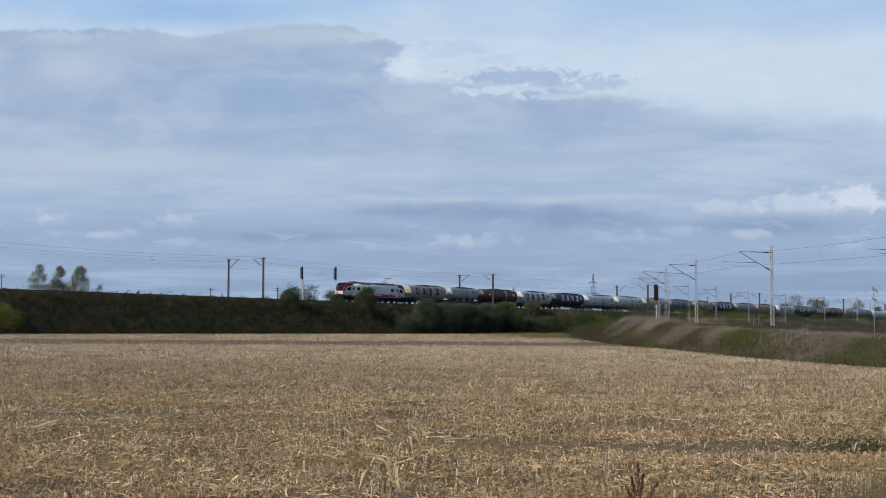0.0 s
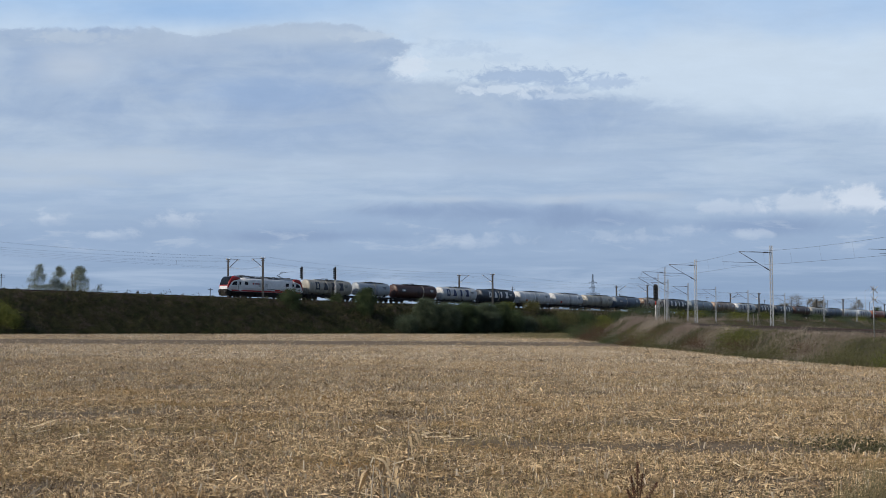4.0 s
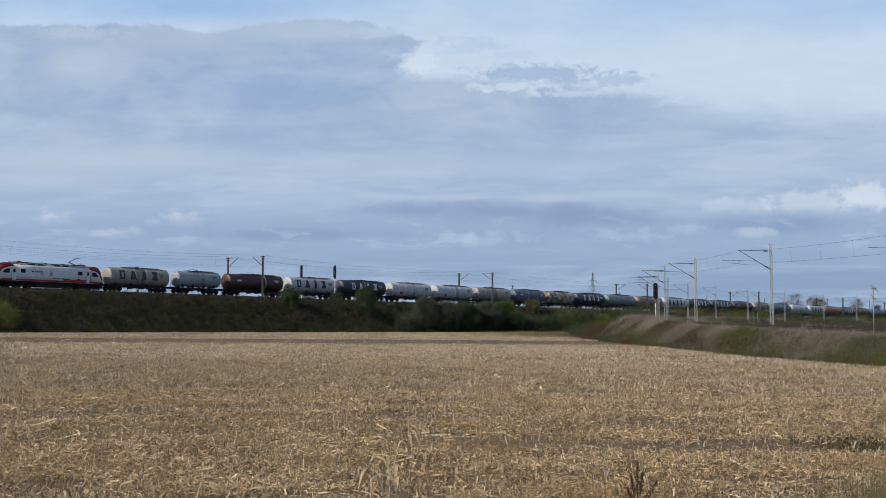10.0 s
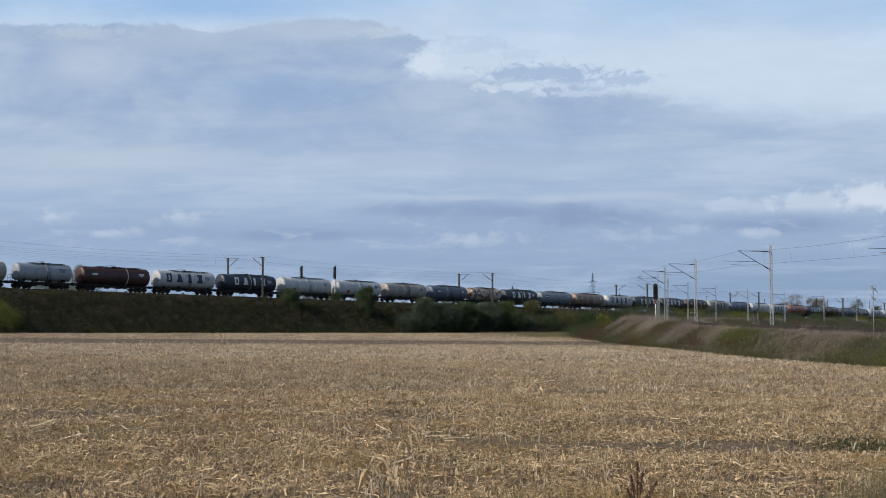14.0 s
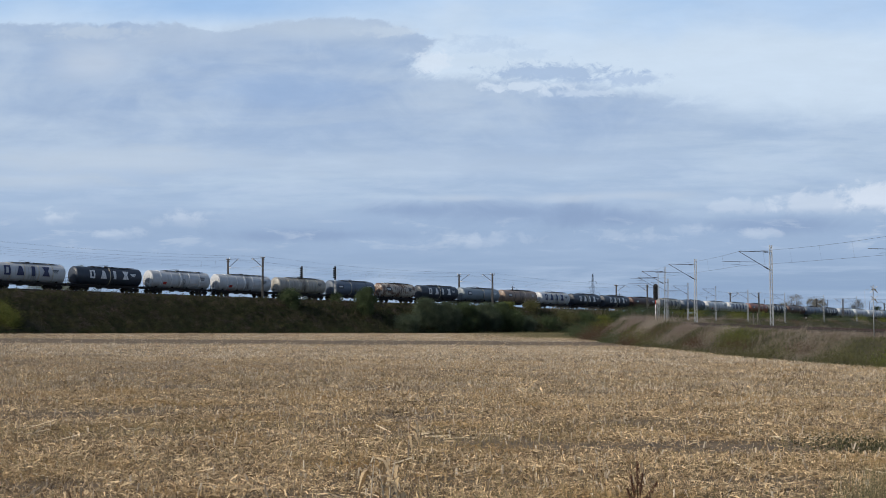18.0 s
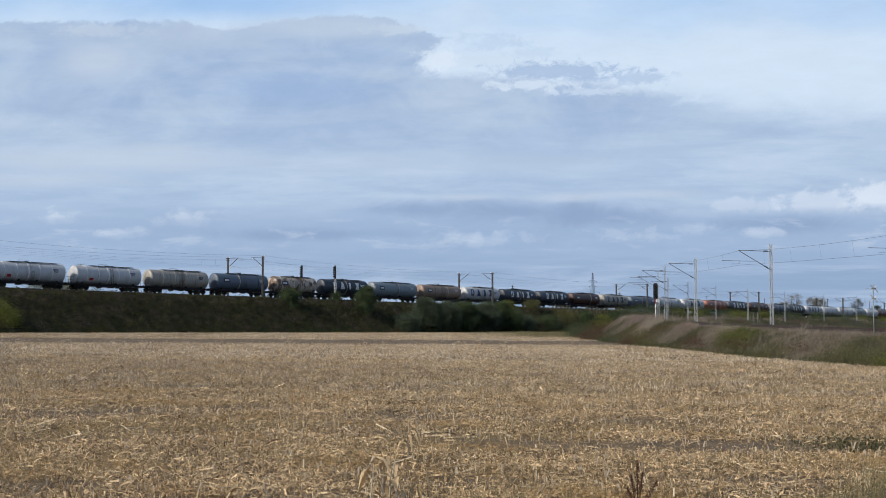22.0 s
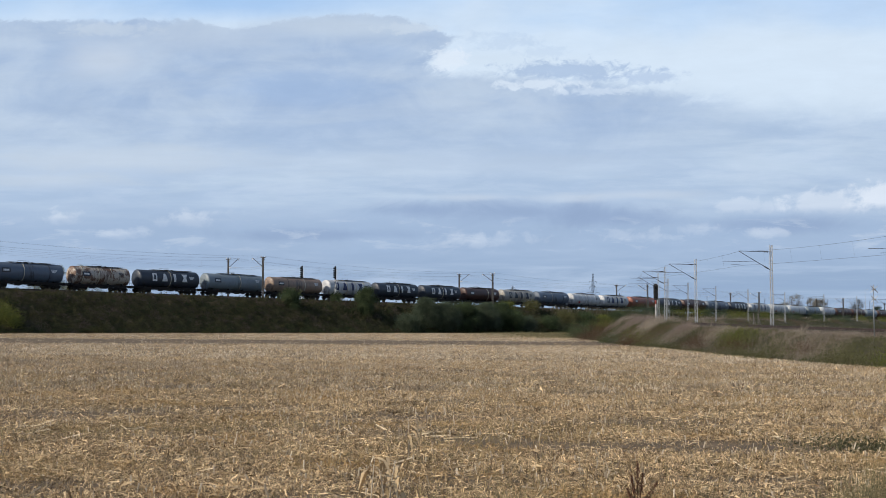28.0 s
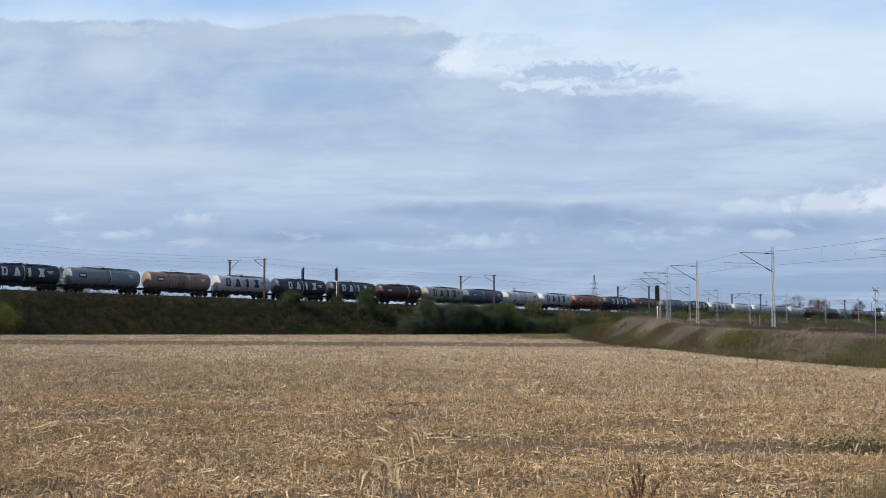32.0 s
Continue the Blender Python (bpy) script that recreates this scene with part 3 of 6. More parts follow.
MARKS = [
    strips(lambda v: [(0.14, 0.36), (0.64, 0.86)] if 0.2 < v < 0.8 else [(0.14, 0.5), (0.5, 0.86)], 10),   # square ring
    strips(lambda v: [(0.36 - 0.30 * (1 - v), 0.64 + 0.30 * (1 - v))], 10),                          # block narrowing upwards
    strips(lambda v: [(0.30, 0.70)], 10),                                                             # upright block
    strips(lambda v: [(0.30 - 0.5 * abs(v - 0.5), 0.70 + 0.5 * abs(v - 0.5))], 10),                   # block with a narrow waist
]


def tank_wagon(length, style, m):
    paint, mark, bands, label = style[:4]
    radius = style[4] if len(style) > 4 else 1.58
    w = thing("tank_wagon", label, "railway wagon", m, "wagons of the freight train")
    half = length / 2
    zc = 4.28 - radius
    x0, x1 = -half + 1.45, half - 1.15
    # barrel and dished ends
    ring = [2 * math.pi * i / 36 for i in range(36)]

    def circle(x, r):
        return [(x, r * math.cos(a), zc + r * math.sin(a)) for a in ring]

    xs_ = [x0 + (x1 - x0) * i / 10 for i in range(11)]
    barrel = part("tank", Shape().loft([circle(x, radius) for x in xs_], 0, True, True, False), PAINT[paint], w)
    for name, xe, k in (("end_dome", x0, -1), ("end_dome", x1, 1)):
        rings = [circle(xe + k * 0.42 * math.sin(t), radius * math.cos(t) ** 0.75 if t < 1.55 else 0.02) for t in [0, 0.15, 0.35, 0.6, 0.85, 1.1, 1.3, 1.45, 1.56]]
        part(name, Shape().loft(rings, 0, True, True, True), PAINT[paint], w, "pale dished tank end" if paint in ("white", "beige") else "")
    for share, wide, mat in bands:
        x = x0 + (x1 - x0) * share
        part("band", Shape().loft([circle(x - wide / 2, radius - 0.01), circle(x - wide / 2, radius + 0.05), circle(x + wide / 2, radius + 0.05), circle(x + wide / 2, radius - 0.01)], 0, False, True, False), mat, w)
    # markings
    if mark:
        ink, centre, spread, size = mark
        for i in range(4):
            x = x0 + (x1 - x0) * (centre + spread * (i - 1.5))
            part("marking", patch(radius, zc, MARKS[i], x, (1.4 * size, 1.45 * size), 0.30), ink, w, "bold plain block marking")
    small = INK_WHITE if paint in ("brown", "navy", "blue", "orange", "tan", "grey") else INK_GREY
    for k in range(3):
        part("data_panel", patch(radius, zc, [[(0, 0), (1, 0), (1, 1), (0, 1)]], x1 - 1.7, (1.2 - 0.25 * k, 0.11), 0.55 - 0.2 * k), small, w)
    if paint in ("grey", "blue", "orange", "tan", "rusty", "brown"):
        part("nameplate", patch(radius, zc, strips(lambda v: [(0, 1)], 3), x0 + 1.9, (1.5, 0.75), 0.25), INK_GREY if paint in ("grey", "rusty") else BAND_DARK, w)
        part("nameplate_bar", patch(radius + 0.01, zc, [[(0, 0), (1, 0), (1, 1), (0, 1)]], x0 + 1.9, (1.05, 0.3), 0.25), INK_WHITE, w)
    if paint == "white" and not mark:
        part("hazard_plate", patch(radius, zc, [[(0, 0), (1, 0), (1, 1), (0, 1)]], x0 + 2.6, (0.75, 0.5), -0.75), SIGN_RED, w, "orange-red hazard plate")
    # underframe
    sill = Shape()
    for y in (-0.55, 0.55):
        sill.box((0, y, 1.02), (length - 1.3, 0.1, 0.30)).box((0, y * 1.05, 1.16), (length - 1.3, 0.22, 0.03)).box((0, y * 1.05, 0.88), (length - 1.3, 0.22, 0.03))
    for k in (-1, 1):
        sill.box((k * (half - 0.66), 0, 1.02), (0.14, 2.6, 0.36)).box((k * (half - 2.55), 0, 1.0), (0.5, 2.3, 0.3))
        sill.box((k * (half - 1.6), -1.15, 1.02), (1.9, 0.1, 0.2)).box((k * (half - 1.6), 1.15, 1.02), (1.9, 0.1, 0.2))
    part("underframe", sill, UNDER, w)
    for y in (-1.22, 1.22):
        part("side_sill", Shape().box((0, y, 0.99), (length - 2.6, 0.08, 0.36)).box((0, y * 0.96, 0.80), (length - 7.4, 0.16, 0.06)), UNDER, w)
    part("brake_rod", Shape().tube([(-half + 3.9, -1.0, 0.62), (half - 3.9, -1.0, 0.62)], 0.035, 6).box((-1.8, -1.05, 0.68), (0.9, 0.3, 0.42)).box((1.9, -1.05, 0.70), (0.6, 0.3, 0.38)).beam((-0.9, -1.05, 0.84), (0.2, -1.05, 0.5), 0.06).beam((1.2, -1.05, 0.84), (0.2, -1.05, 0.5), 0.06), UNDER, w)
    for x in (x0 + 1.1, x0 + (x1 - x0) * 0.37, x0 + (x1 - x0) * 0.63, x1 - 1.1):
        saddle = Shape().box((x, -0.62, zc - radius * 0.93), (0.32, 0.6, 0.5)).box((x, 0.62, zc - radius * 0.93), (0.32, 0.6, 0.5))
        part("saddle", saddle, UNDER, w)
    add_bogie(w, -half + 2.55), add_bogie(w, half - 2.55)
    add_buffers(w, half)
    for k in (-1, 1):
        part("coupling", Shape().box((k * (half - 0.4), 0, 0.98), (0.4, 0.1, 0.12)).box((k * (half - 0.2), 0, 0.9), (0.12, 0.16, 0.3)), DARK_STEEL, w)
    # top gear
    walk_x0, walk_x1 = x0 + (x1 - x0) * 0.24, x0 + (x1 - x0) * 0.92
    deck = Shape().box(((walk_x0 + walk_x1) / 2, 0.42, zc + radius + 0.08), (walk_x1 - walk_x0, 0.5, 0.05)).box(((walk_x0 + walk_x1) / 2, -0.42, zc + radius + 0.08), (walk_x1 - walk_x0, 0.5, 0.05))
    for i in range(6):
        x = walk_x0 + (walk_x1 - walk_x0) * (i + 0.5) / 6
        deck.box((x, 0, zc + radius + 0.03), (0.06, 1.5, 0.08))
    part("walkway", deck, DARK_STEEL, w)
    xm = x0 + (x1 - x0) * 0.5
    part("manhole", Shape().tube([(xm, 0, zc + radius - 0.05), (xm, 0, zc + radius + 0.16)], 0.3, 14).tube([(xm, 0, zc + radius + 0.16), (xm, 0, zc + radius + 0.22)], 0.36, 14), DARK_STEEL, w)
    part("vent_valve", Shape().tube([(xm + 1.2, 0, zc + radius - 0.05), (xm + 1.2, 0, zc + radius + 0.14)], 0.12, 10).box((xm + 1.2, 0, zc + radius + 0.16), (0.3, 0.2, 0.06)), DARK_STEEL, w)
    rail_ = Shape()
    for x in (xm - 1.0, xm + 0.9):
        rail_.tube([(x, 0.66, zc + radius), (x, 0.66, zc + radius + 0.42)], 0.02, 6)
    rail_.tube([(xm - 1.0, 0.66, zc + radius + 0.42), (xm + 0.9, 0.66, zc + radius + 0.42)], 0.02, 6)
    part("handrail", rail_, DARK_STEEL, w)
    # ladder on the field side
    ladder = Shape()
    for dx in (-0.2, 0.2):
        ladder.tube([(xm + 0.4 + dx, -radius * 0.72, zc + radius * 0.78), (xm + 0.4 + dx, -radius - 0.06, zc), (xm + 0.4 + dx, -radius - 0.06, 1.0)], 0.022, 5)
    for i in range(8):
        ladder.tube([(xm + 0.2, -radius - 0.06, 1.1 + 0.24 * i), (xm + 0.6, -radius - 0.06, 1.1 + 0.24 * i)], 0.015, 5)
    part("ladder", ladder, DARK_STEEL if paint != "navy" else UNDER, w)
    # end platform with its railing
    px = -half + 0.95
    part("platform", Shape().box((px, 0, 1.24), (0.62, 2.5, 0.05)), DARK_STEEL, w)
    railing = Shape()
    for y in (-1.15, -0.4, 0.4, 1.15):
        railing.tube([(px - 0.28, y, 1.24), (px - 0.28, y, 2.3)], 0.022, 5)
    for z in (1.75, 2.3):
        railing.tube([(px - 0.28, -1.15, z), (px - 0.28, 1.15, z)], 0.022, 5)
    for y in (-1.15, 1.15):
        railing.tube([(px - 0.28, y, 2.3), (px + 0.28, y, 2.3), (px + 0.28, y, 1.24)], 0.022, 5)
    part("railing", railing, DARK_STEEL, w)
    # brake gear and outlets under the barrel
    gear = Shape().tube([(-1.5, -0.2, 0.78), (-0.6, -0.2, 0.78)], 0.2, 12).tube([(-0.6, -0.2, 0.78), (0.3, -0.2, 0.78)], 0.05, 8)
    part("brake_cylinder", gear, UNDER, w)
    part("air_tank", Shape().tube([(0.9, 0.3, 0.76), (2.0, 0.3, 0.76)], 0.22, 12), UNDER, w)
    for y in (-1.1, 1.1):
        part("outlet", Shape().tube([(0.2, 0, 1.25), (0.2, y * 0.5, 0.85), (0.2, y, 0.8)], 0.09, 8).tube([(0.2, y, 0.8), (0.2, y * 1.12, 0.8)], 0.13, 10), DARK_STEEL, w)
    part("hand_wheel", Shape().tube([(-half + 3.6 + 0.2 * math.cos(a), -1.2, 1.0 + 0.2 * math.sin(a)) for a in [math.pi * i / 6 for i in range(13)]], 0.02, 5, False), SIGN_RED, w)
    return w


# ---- locomotive ----
LOCO_WHITE = surface("locomotive_white", (0.70, 0.71, 0.72), (0.61, 0.62, 0.63), 1.5, 0.5, 0.35, dirt=(0.40, 0.39, 0.37), dirt_at=(0.6, 0.85))
LOCO_RED = surface("locomotive_red", (0.34, 0.012, 0.014), (0.27, 0.011, 0.012), 1.5, 0.5, 0.5)
LOCO_GREY = surface("locomotive_roof_grey", (0.32, 0.34, 0.36), (0.24, 0.26, 0.28), 1.5, 0.6, 0.5)
LOCO_GLASS = surface("dark_cab_glass", (0.010, 0.014, 0.022), None, 2, 0.3, 0.20, spec=0.16)
LAMP_CLEAR = surface("lamp_glass", (0.7, 0.7, 0.66), None, 5, 0.2, 0.2)


def body_ring(x, top, half_w, low=1.0, shoulder=0.55, inset=0.0):
    """A section of the body: sides, rounded shoulders and a flat crown."""
    w = half_w - inset
    s = min(shoulder, (top - low) * 0.4)
    pts = [(-w, low), (-w, low + (top - low - s) * 0.5), (-w, top - s)]
    for i in range(1, 6):
        a = math.pi / 2 * i / 6
        pts.append((-w + s * 1.1 * (1 - math.cos(a)) * 0.9, top - s + s * math.sin(a)))
    pts.append((-w + s, top))
    pts = pts + [(-y, z) for y, z in reversed(pts)]
    return [(x, y, z) for y, z in pts]


def side_plate(parent, name, pts, y, mat, depth=0.02, label=""):
    """A flat plate on the body's side: a polygon in x, z."""
    for k in (-1, 1):
        s = Shape()
        s.loft([[(x, k * y, z) for x, z in pts], [(x, k * (y + depth), z) for x, z in pts]][::k], 0, False)
        part(name, s, mat, parent, label)


def locomotive(m):
    w = thing("locomotive", "white electric locomotive with red cabs, red stripe and raised pantograph", "locomotive", m)
    hb = 9.6
    # middle body, cab shells at both ends
    part("body", Shape().loft([body_ring(x, 3.78, 1.48, 1.12) for x in (-7.6, -3, 3, 7.6)], 0, True), LOCO_WHITE, w)
    for k in (-1, 1):
        shell = [(hb - 2.6, 3.80, 1.48), (hb - 2.1, 3.98, 1.475), (hb - 1.5, 4.06, 1.465), (hb - 1.0, 4.00, 1.45), (hb - 0.6, 3.78, 1.42), (hb - 0.28, 3.36, 1.38), (hb - 0.02, 2.78, 1.32), (hb + 0.18, 2.20, 1.22), (hb + 0.26, 1.62, 1.08)]
        rings = [body_ring(k * x, top, hw, 1.12 if x < hb - 0.5 else 1.40, 0.5) for x, top, hw in shell]
        part("cab", Shape().loft(rings if k > 0 else rings[::-1], 0, True), LOCO_WHITE, w, "white driver's cab with a raked nose")
        hood = [body_ring(k * (x + 0.01), top + 0.02, hw + 0.014, low, 0.5) for (x, top, hw), low in zip(shell, (3.55, 3.42, 3.28, 3.12, 2.85, 2.30, 1.85, 1.70))]
        part("cab_hood", Shape().loft(hood if k > 0 else hood[::-1], 0, True), LOCO_RED, w, "red hood over the cab")
        screen = [body_ring(k * (x + 0.05), top - 0.02 + 0.05 * i, hw - 0.13, top - 0.55, 0.3) for i, (x, top, hw) in enumerate(shell[2:7] + [(hb + 0.10, 2.44, 1.27)])]
        part("windscreen", Shape().loft(screen if k > 0 else screen[::-1], 0, True), LOCO_GLASS, w, "dark raked windscreen")
        part("front_skirt", Shape().loft([[(k * (hb - 0.6), y, z) for y, z in ((-1.3, 0.45), (1.3, 0.45), (1.42, 1.18), (-1.42, 1.18))], [(k * (hb + 0.34), y, z) for y, z in ((-1.15, 0.35), (1.15, 0.35), (1.25, 1.52), (-1.25, 1.52))]][::k], 0, False), UNDER, w, "black bumper skirt")
        part("nose_band", Shape().box((k * (hb + 0.30), 0, 1.42), (0.06, 1.5, 0.16)), INK_WHITE, w)
        for y in (-0.85, 0.85):
            part("headlight", Shape().tube([(k * (hb + 0.10), y * 1.1, 1.72), (k * (hb + 0.26), y * 1.1, 1.70)], 0.12, 12), LAMP_CLEAR, w)
        part("snow_plough", Shape().loft([[(k * (hb - 0.2), -1.3, 0.18), (k * (hb + 0.25), 0, 0.18), (k * (hb - 0.2), 1.3, 0.18)], [(k * (hb - 0.25), -1.25, 0.6), (k * (hb + 0.15), 0, 0.6), (k * (hb - 0.25), 1.25, 0.6)]], 0, False, False, False), DARK_STEEL, w)
        # side glazing, cab door, mirrors
        quarter = [(k * x, z) for x, z in ((hb - 1.95, 2.35), (hb - 0.75, 2.35), (hb - 0.95, 2.75), (hb - 1.35, 3.02), (hb - 1.95, 3.08))]
        side_plate(w, "cab_window", quarter if k < 0 else quarter[::-1], 1.43, LOCO_GLASS, 0.06)
        side_plate(w, "cab_pillar", [(k * (hb - 2.75) + dx, z) for dx, z in ((-0.32, 1.25), (0.32, 1.25), (0.32, 3.2), (-0.32, 3.2))], 1.48, INK_WHITE, 0.015, "white cab door")
        side_plate(w, "door_window", [(k * (hb - 2.75) + dx, z) for dx, z in ((-0.2, 2.45), (0.2, 2.45), (0.2, 3.05), (-0.2, 3.05))], 1.49, LOCO_GLASS, 0.015)
        side_plate(w, "grab_rail", [(k * (hb - 2.3) + dx, z) for dx, z in ((-0.02, 1.3), (0.02, 1.3), (0.02, 2.6), (-0.02, 2.6))], 1.52, DARK_STEEL, 0.02)
        side_plate(w, "side_window", [(k * (hb - 4.3) + dx, z) for dx, z in ((-0.42, 2.45), (0.42, 2.45), (0.42, 3.1), (-0.42, 3.1))], 1.48, LOCO_GLASS, 0.015)
    side_plate(w, "stripe", [(-9.0, 1.16), (9.0, 1.16), (9.0, 1.44), (-9.0, 1.44)], 1.48, LOCO_RED, 0.012, "red stripe along the sole bar")
    side_plate(w, "skirt", [(-8.9, 0.80), (8.9, 0.80), (9.2, 1.14), (-9.2, 1.14)], 1.44, UNDER, 0.03, "black sole bar")
    # livery: a small mark with a row of bars, a long red silhouette towards the rear, louvres
    side_plate(w, "mark", [(-3.55, 2.55), (-3.3, 2.75), (-3.55, 2.95), (-3.8, 2.75)], 1.481, LOCO_RED, 0.01)
    for i in range(5):
        side_plate(w, "mark_bar", [(-3.15 + 0.27 * i, 2.6), (-2.95 + 0.27 * i, 2.6), (-2.95 + 0.27 * i, 2.9), (-3.15 + 0.27 * i, 2.9)], 1.481, LOCO_RED if i % 2 else INK_BLUE, 0.01)
    for i in range(7):
        side_plate(w, "inscription_bar", [(0.1 + 0.3 * i, 1.68), (0.3 + 0.3 * i, 1.68), (0.3 + 0.3 * i, 1.82), (0.1 + 0.3 * i, 1.82)], 1.481, INK_GREY, 0.008)
    side_plate(w, "ship_silhouette", [(1.9, 1.78), (2.15, 1.46), (7.4, 1.46), (7.6, 1.60), (7.1, 1.64), (7.0, 1.92), (6.6, 1.90), (6.5, 1.66), (5.4, 1.66), (5.3, 1.86), (4.7, 1.84), (4.6, 1.66), (3.4, 1.64), (3.3, 1.78)], 1.481, LOCO_RED, 0.008, "red painted silhouette")
    for x0, z0, x1, z1 in ((5.0, 2.0, 5.2, 2.75), (5.2, 2.75, 4.4, 2.5), (5.2, 2.75, 6.0, 2.6), (7.2, 2.1, 7.7, 2.7), (7.7, 2.7, 7.2, 2.5)):
        s = Shape().beam((x0, -1.485, z0), (x1, -1.485, z1), 0.06, 0.012)
        part("silhouette_line", s, LOCO_RED, w)
    for x in (-1.9, -0.2):
        for i in range(5):
            side_plate(w, "louvre", [(x - 0.3, 2.2 + 0.14 * i), (x + 0.3, 2.2 + 0.14 * i), (x + 0.3, 2.29 + 0.14 * i), (x - 0.3, 2.29 + 0.14 * i)], 1.48, LOCO_GREY, 0.02)
    # roof with its gear
    part("roof", Shape().loft([[(x, y, z) for y, z in ((-1.0, 3.72), (-0.92, 3.98), (-0.7, 4.06), (0.7, 4.06), (0.92, 3.98), (1.0, 3.72))] for x in (-5.6, 7.0)], 0, False), LOCO_GREY, w, "grey roof hatches")
    for i in range(6):
        part("roof_hatch", Shape().box((-5.0 + 1.55 * i, 0, 4.09), (1.4, 1.2, 0.06)), LOCO_GREY, w)
        part("hatch_grille", Shape().box((-5.0 + 1.55 * i, -0.94, 3.93), (1.1, 0.12, 0.20), None, 0, 0.9), DARK_STEEL if i % 3 else LOCO_WHITE, w)
    for x, lx, h in ((-4.1, 0.5, 0.22), (-3.0, 0.9, 0.10), (-0.6, 0.35, 0.20), (0.9, 1.2, 0.12), (2.6, 0.4, 0.22), (3.4, 0.5, 0.16), (6.6, 0.5, 0.20)):
        part("roof_equipment", Shape().box((x, -0.35, 4.1 + h / 2), (lx, 0.5, h), None, 0, 0.85), SIGNAL_BLACK, w, "black roof apparatus")
    for i in range(11):
        x = -6.8 + 1.3 * i
        part("insulator", Shape().tube([(x, 0.5, 3.95), (x, 0.5, 4.12), (x, 0.5, 4.14), (x, 0.5, 4.28)], [0.06, 0.09, 0.05, 0.07], 8), RUSTY_POLE, w)
    part("roof_busbar", Shape().tube([(-6.8, 0.5, 4.3), (6.2, 0.5, 4.3)], 0.025, 6), WIRE, w)
    part("roof_rail", Shape().tube([(-5.6, -0.95, 4.05), (7.0, -0.95, 4.05)], 0.02, 6).tube([(-5.6, -0.9, 4.18), (7.0, -0.9, 4.18)], 0.015, 6), WIRE, w)
    part("air_conditioner", Shape().box((-7.0, 0, 4.0), (1.3, 1.6, 0.28), None, 0, 0.85), LOCO_GREY, w)
    part("air_conditioner", Shape().box((7.6, 0, 3.95), (1.1, 1.6, 0.28), None, 0, 0.85), DARK_STEEL, w)
    part("horn", Shape().tube([(-6.0, -0.3, 4.1), (-6.4, -0.3, 4.15), (-6.45, -0.3, 4.15)], [0.03, 0.05, 0.09], 8), WIRE, w)

    def pantograph(x, up, k):
        p = part("pantograph", Shape().box((x, 0, 4.16), (1.7, 1.2, 0.05)).tube([(x - 0.7, -0.5, 3.98), (x - 0.7, -0.5, 4.16)], 0.06, 8).tube([(x + 0.7, -0.5, 3.98), (x + 0.7, -0.5, 4.16)], 0.06, 8), DARK_STEEL, w, "raised black pantograph" if up > 0.5 else "folded black pantograph")
        knee, tip = (x + k * 1.35, 0, 4.25 + 0.45 * up), (x - k * 0.35, 0, 4.3 + 1.15 * up)
        part("lower_arm", Shape().tube([(x - k * 0.35, 0, 4.2), knee], 0.055, 8).tube([(x - k * 0.1, 0.15, 4.2), (knee[0], 0.1, knee[2] - 0.06)], 0.025, 6), DARK_STEEL, p)
        part("upper_arm", Shape().tube([knee, (tip[0], -0.35, tip[2])], 0.03, 6).tube([knee, (tip[0], 0.35, tip[2])], 0.03, 6), DARK_STEEL, p)
        part("collector_head", Shape().tube([(tip[0] - 0.2, -0.95, tip[2] - 0.12), (tip[0] - 0.2, -0.6, tip[2] + 0.06), (tip[0] - 0.2, 0.6, tip[2] + 0.06), (tip[0] - 0.2, 0.95, tip[2] - 0.12)], 0.03, 6).tube([(tip[0] + 0.2, -0.95, tip[2] - 0.12), (tip[0] + 0.2, -0.6, tip[2] + 0.06), (tip[0] + 0.2, 0.6, tip[2] + 0.06), (tip[0] + 0.2, 0.95, tip[2] - 0.12)], 0.03, 6), DARK_STEEL, p)

    pantograph(-5.2, 0.05, 1)
    pantograph(5.2, 1.0, -1)
    # running gear
    for xb in (-5.6, 5.6):
        s = Shape()
        for y in (-1.08, 1.08):
            s.box((0, y, 0.82), (5.6, 0.16, 0.34)).box((0, y * 1.08, 0.52), (5.2, 0.05, 0.2))
            for x in (-1.95, 0, 1.95):
                s.box((x, y * 1.06, 0.58), (0.42, 0.2, 0.34))
                for d in (-0.4, 0.4):
                    s.tube([(x + d, y * 1.05, 0.6), (x + d, y * 1.05, 0.95)], 0.12, 8)
            for x in (-0.97, 0.97):
                s.tube([(x - 0.25, y * 1.12, 0.6), (x + 0.3, y * 1.12, 0.95)], 0.05, 6).box((x, y * 1.08, 0.42), (0.3, 0.1, 0.22))
        s.box((0, 0, 0.75), (5.0, 1.9, 0.15))
        bogie = part("bogie", s, UNDER, w, "three-axle bogie", pose(xb, 0, 0))
        for x in (-1.95, 0, 1.95):
            WHEELS.append(part("wheelset", shared("loco_wheelset", lambda: scale_shape(wheelset_shape(), 0.625 / 0.46), WHEEL), WHEEL, bogie, "", pose(x, 0, 0.625)))
    part("transformer_case", Shape().box((0, 0, 0.66), (5.0, 2.7, 0.86)), UNDER, w)
    part("battery_box", Shape().box((-2.3, 0, 0.8), (0.8, 2.6, 0.5)), UNDER, w)
    add_buffers(w, 10.18)
    return w


def scale_shape(s, k):
    s.v = [Vector((p.x * k, p.y, p.z * k)) for p in s.v]
    return s


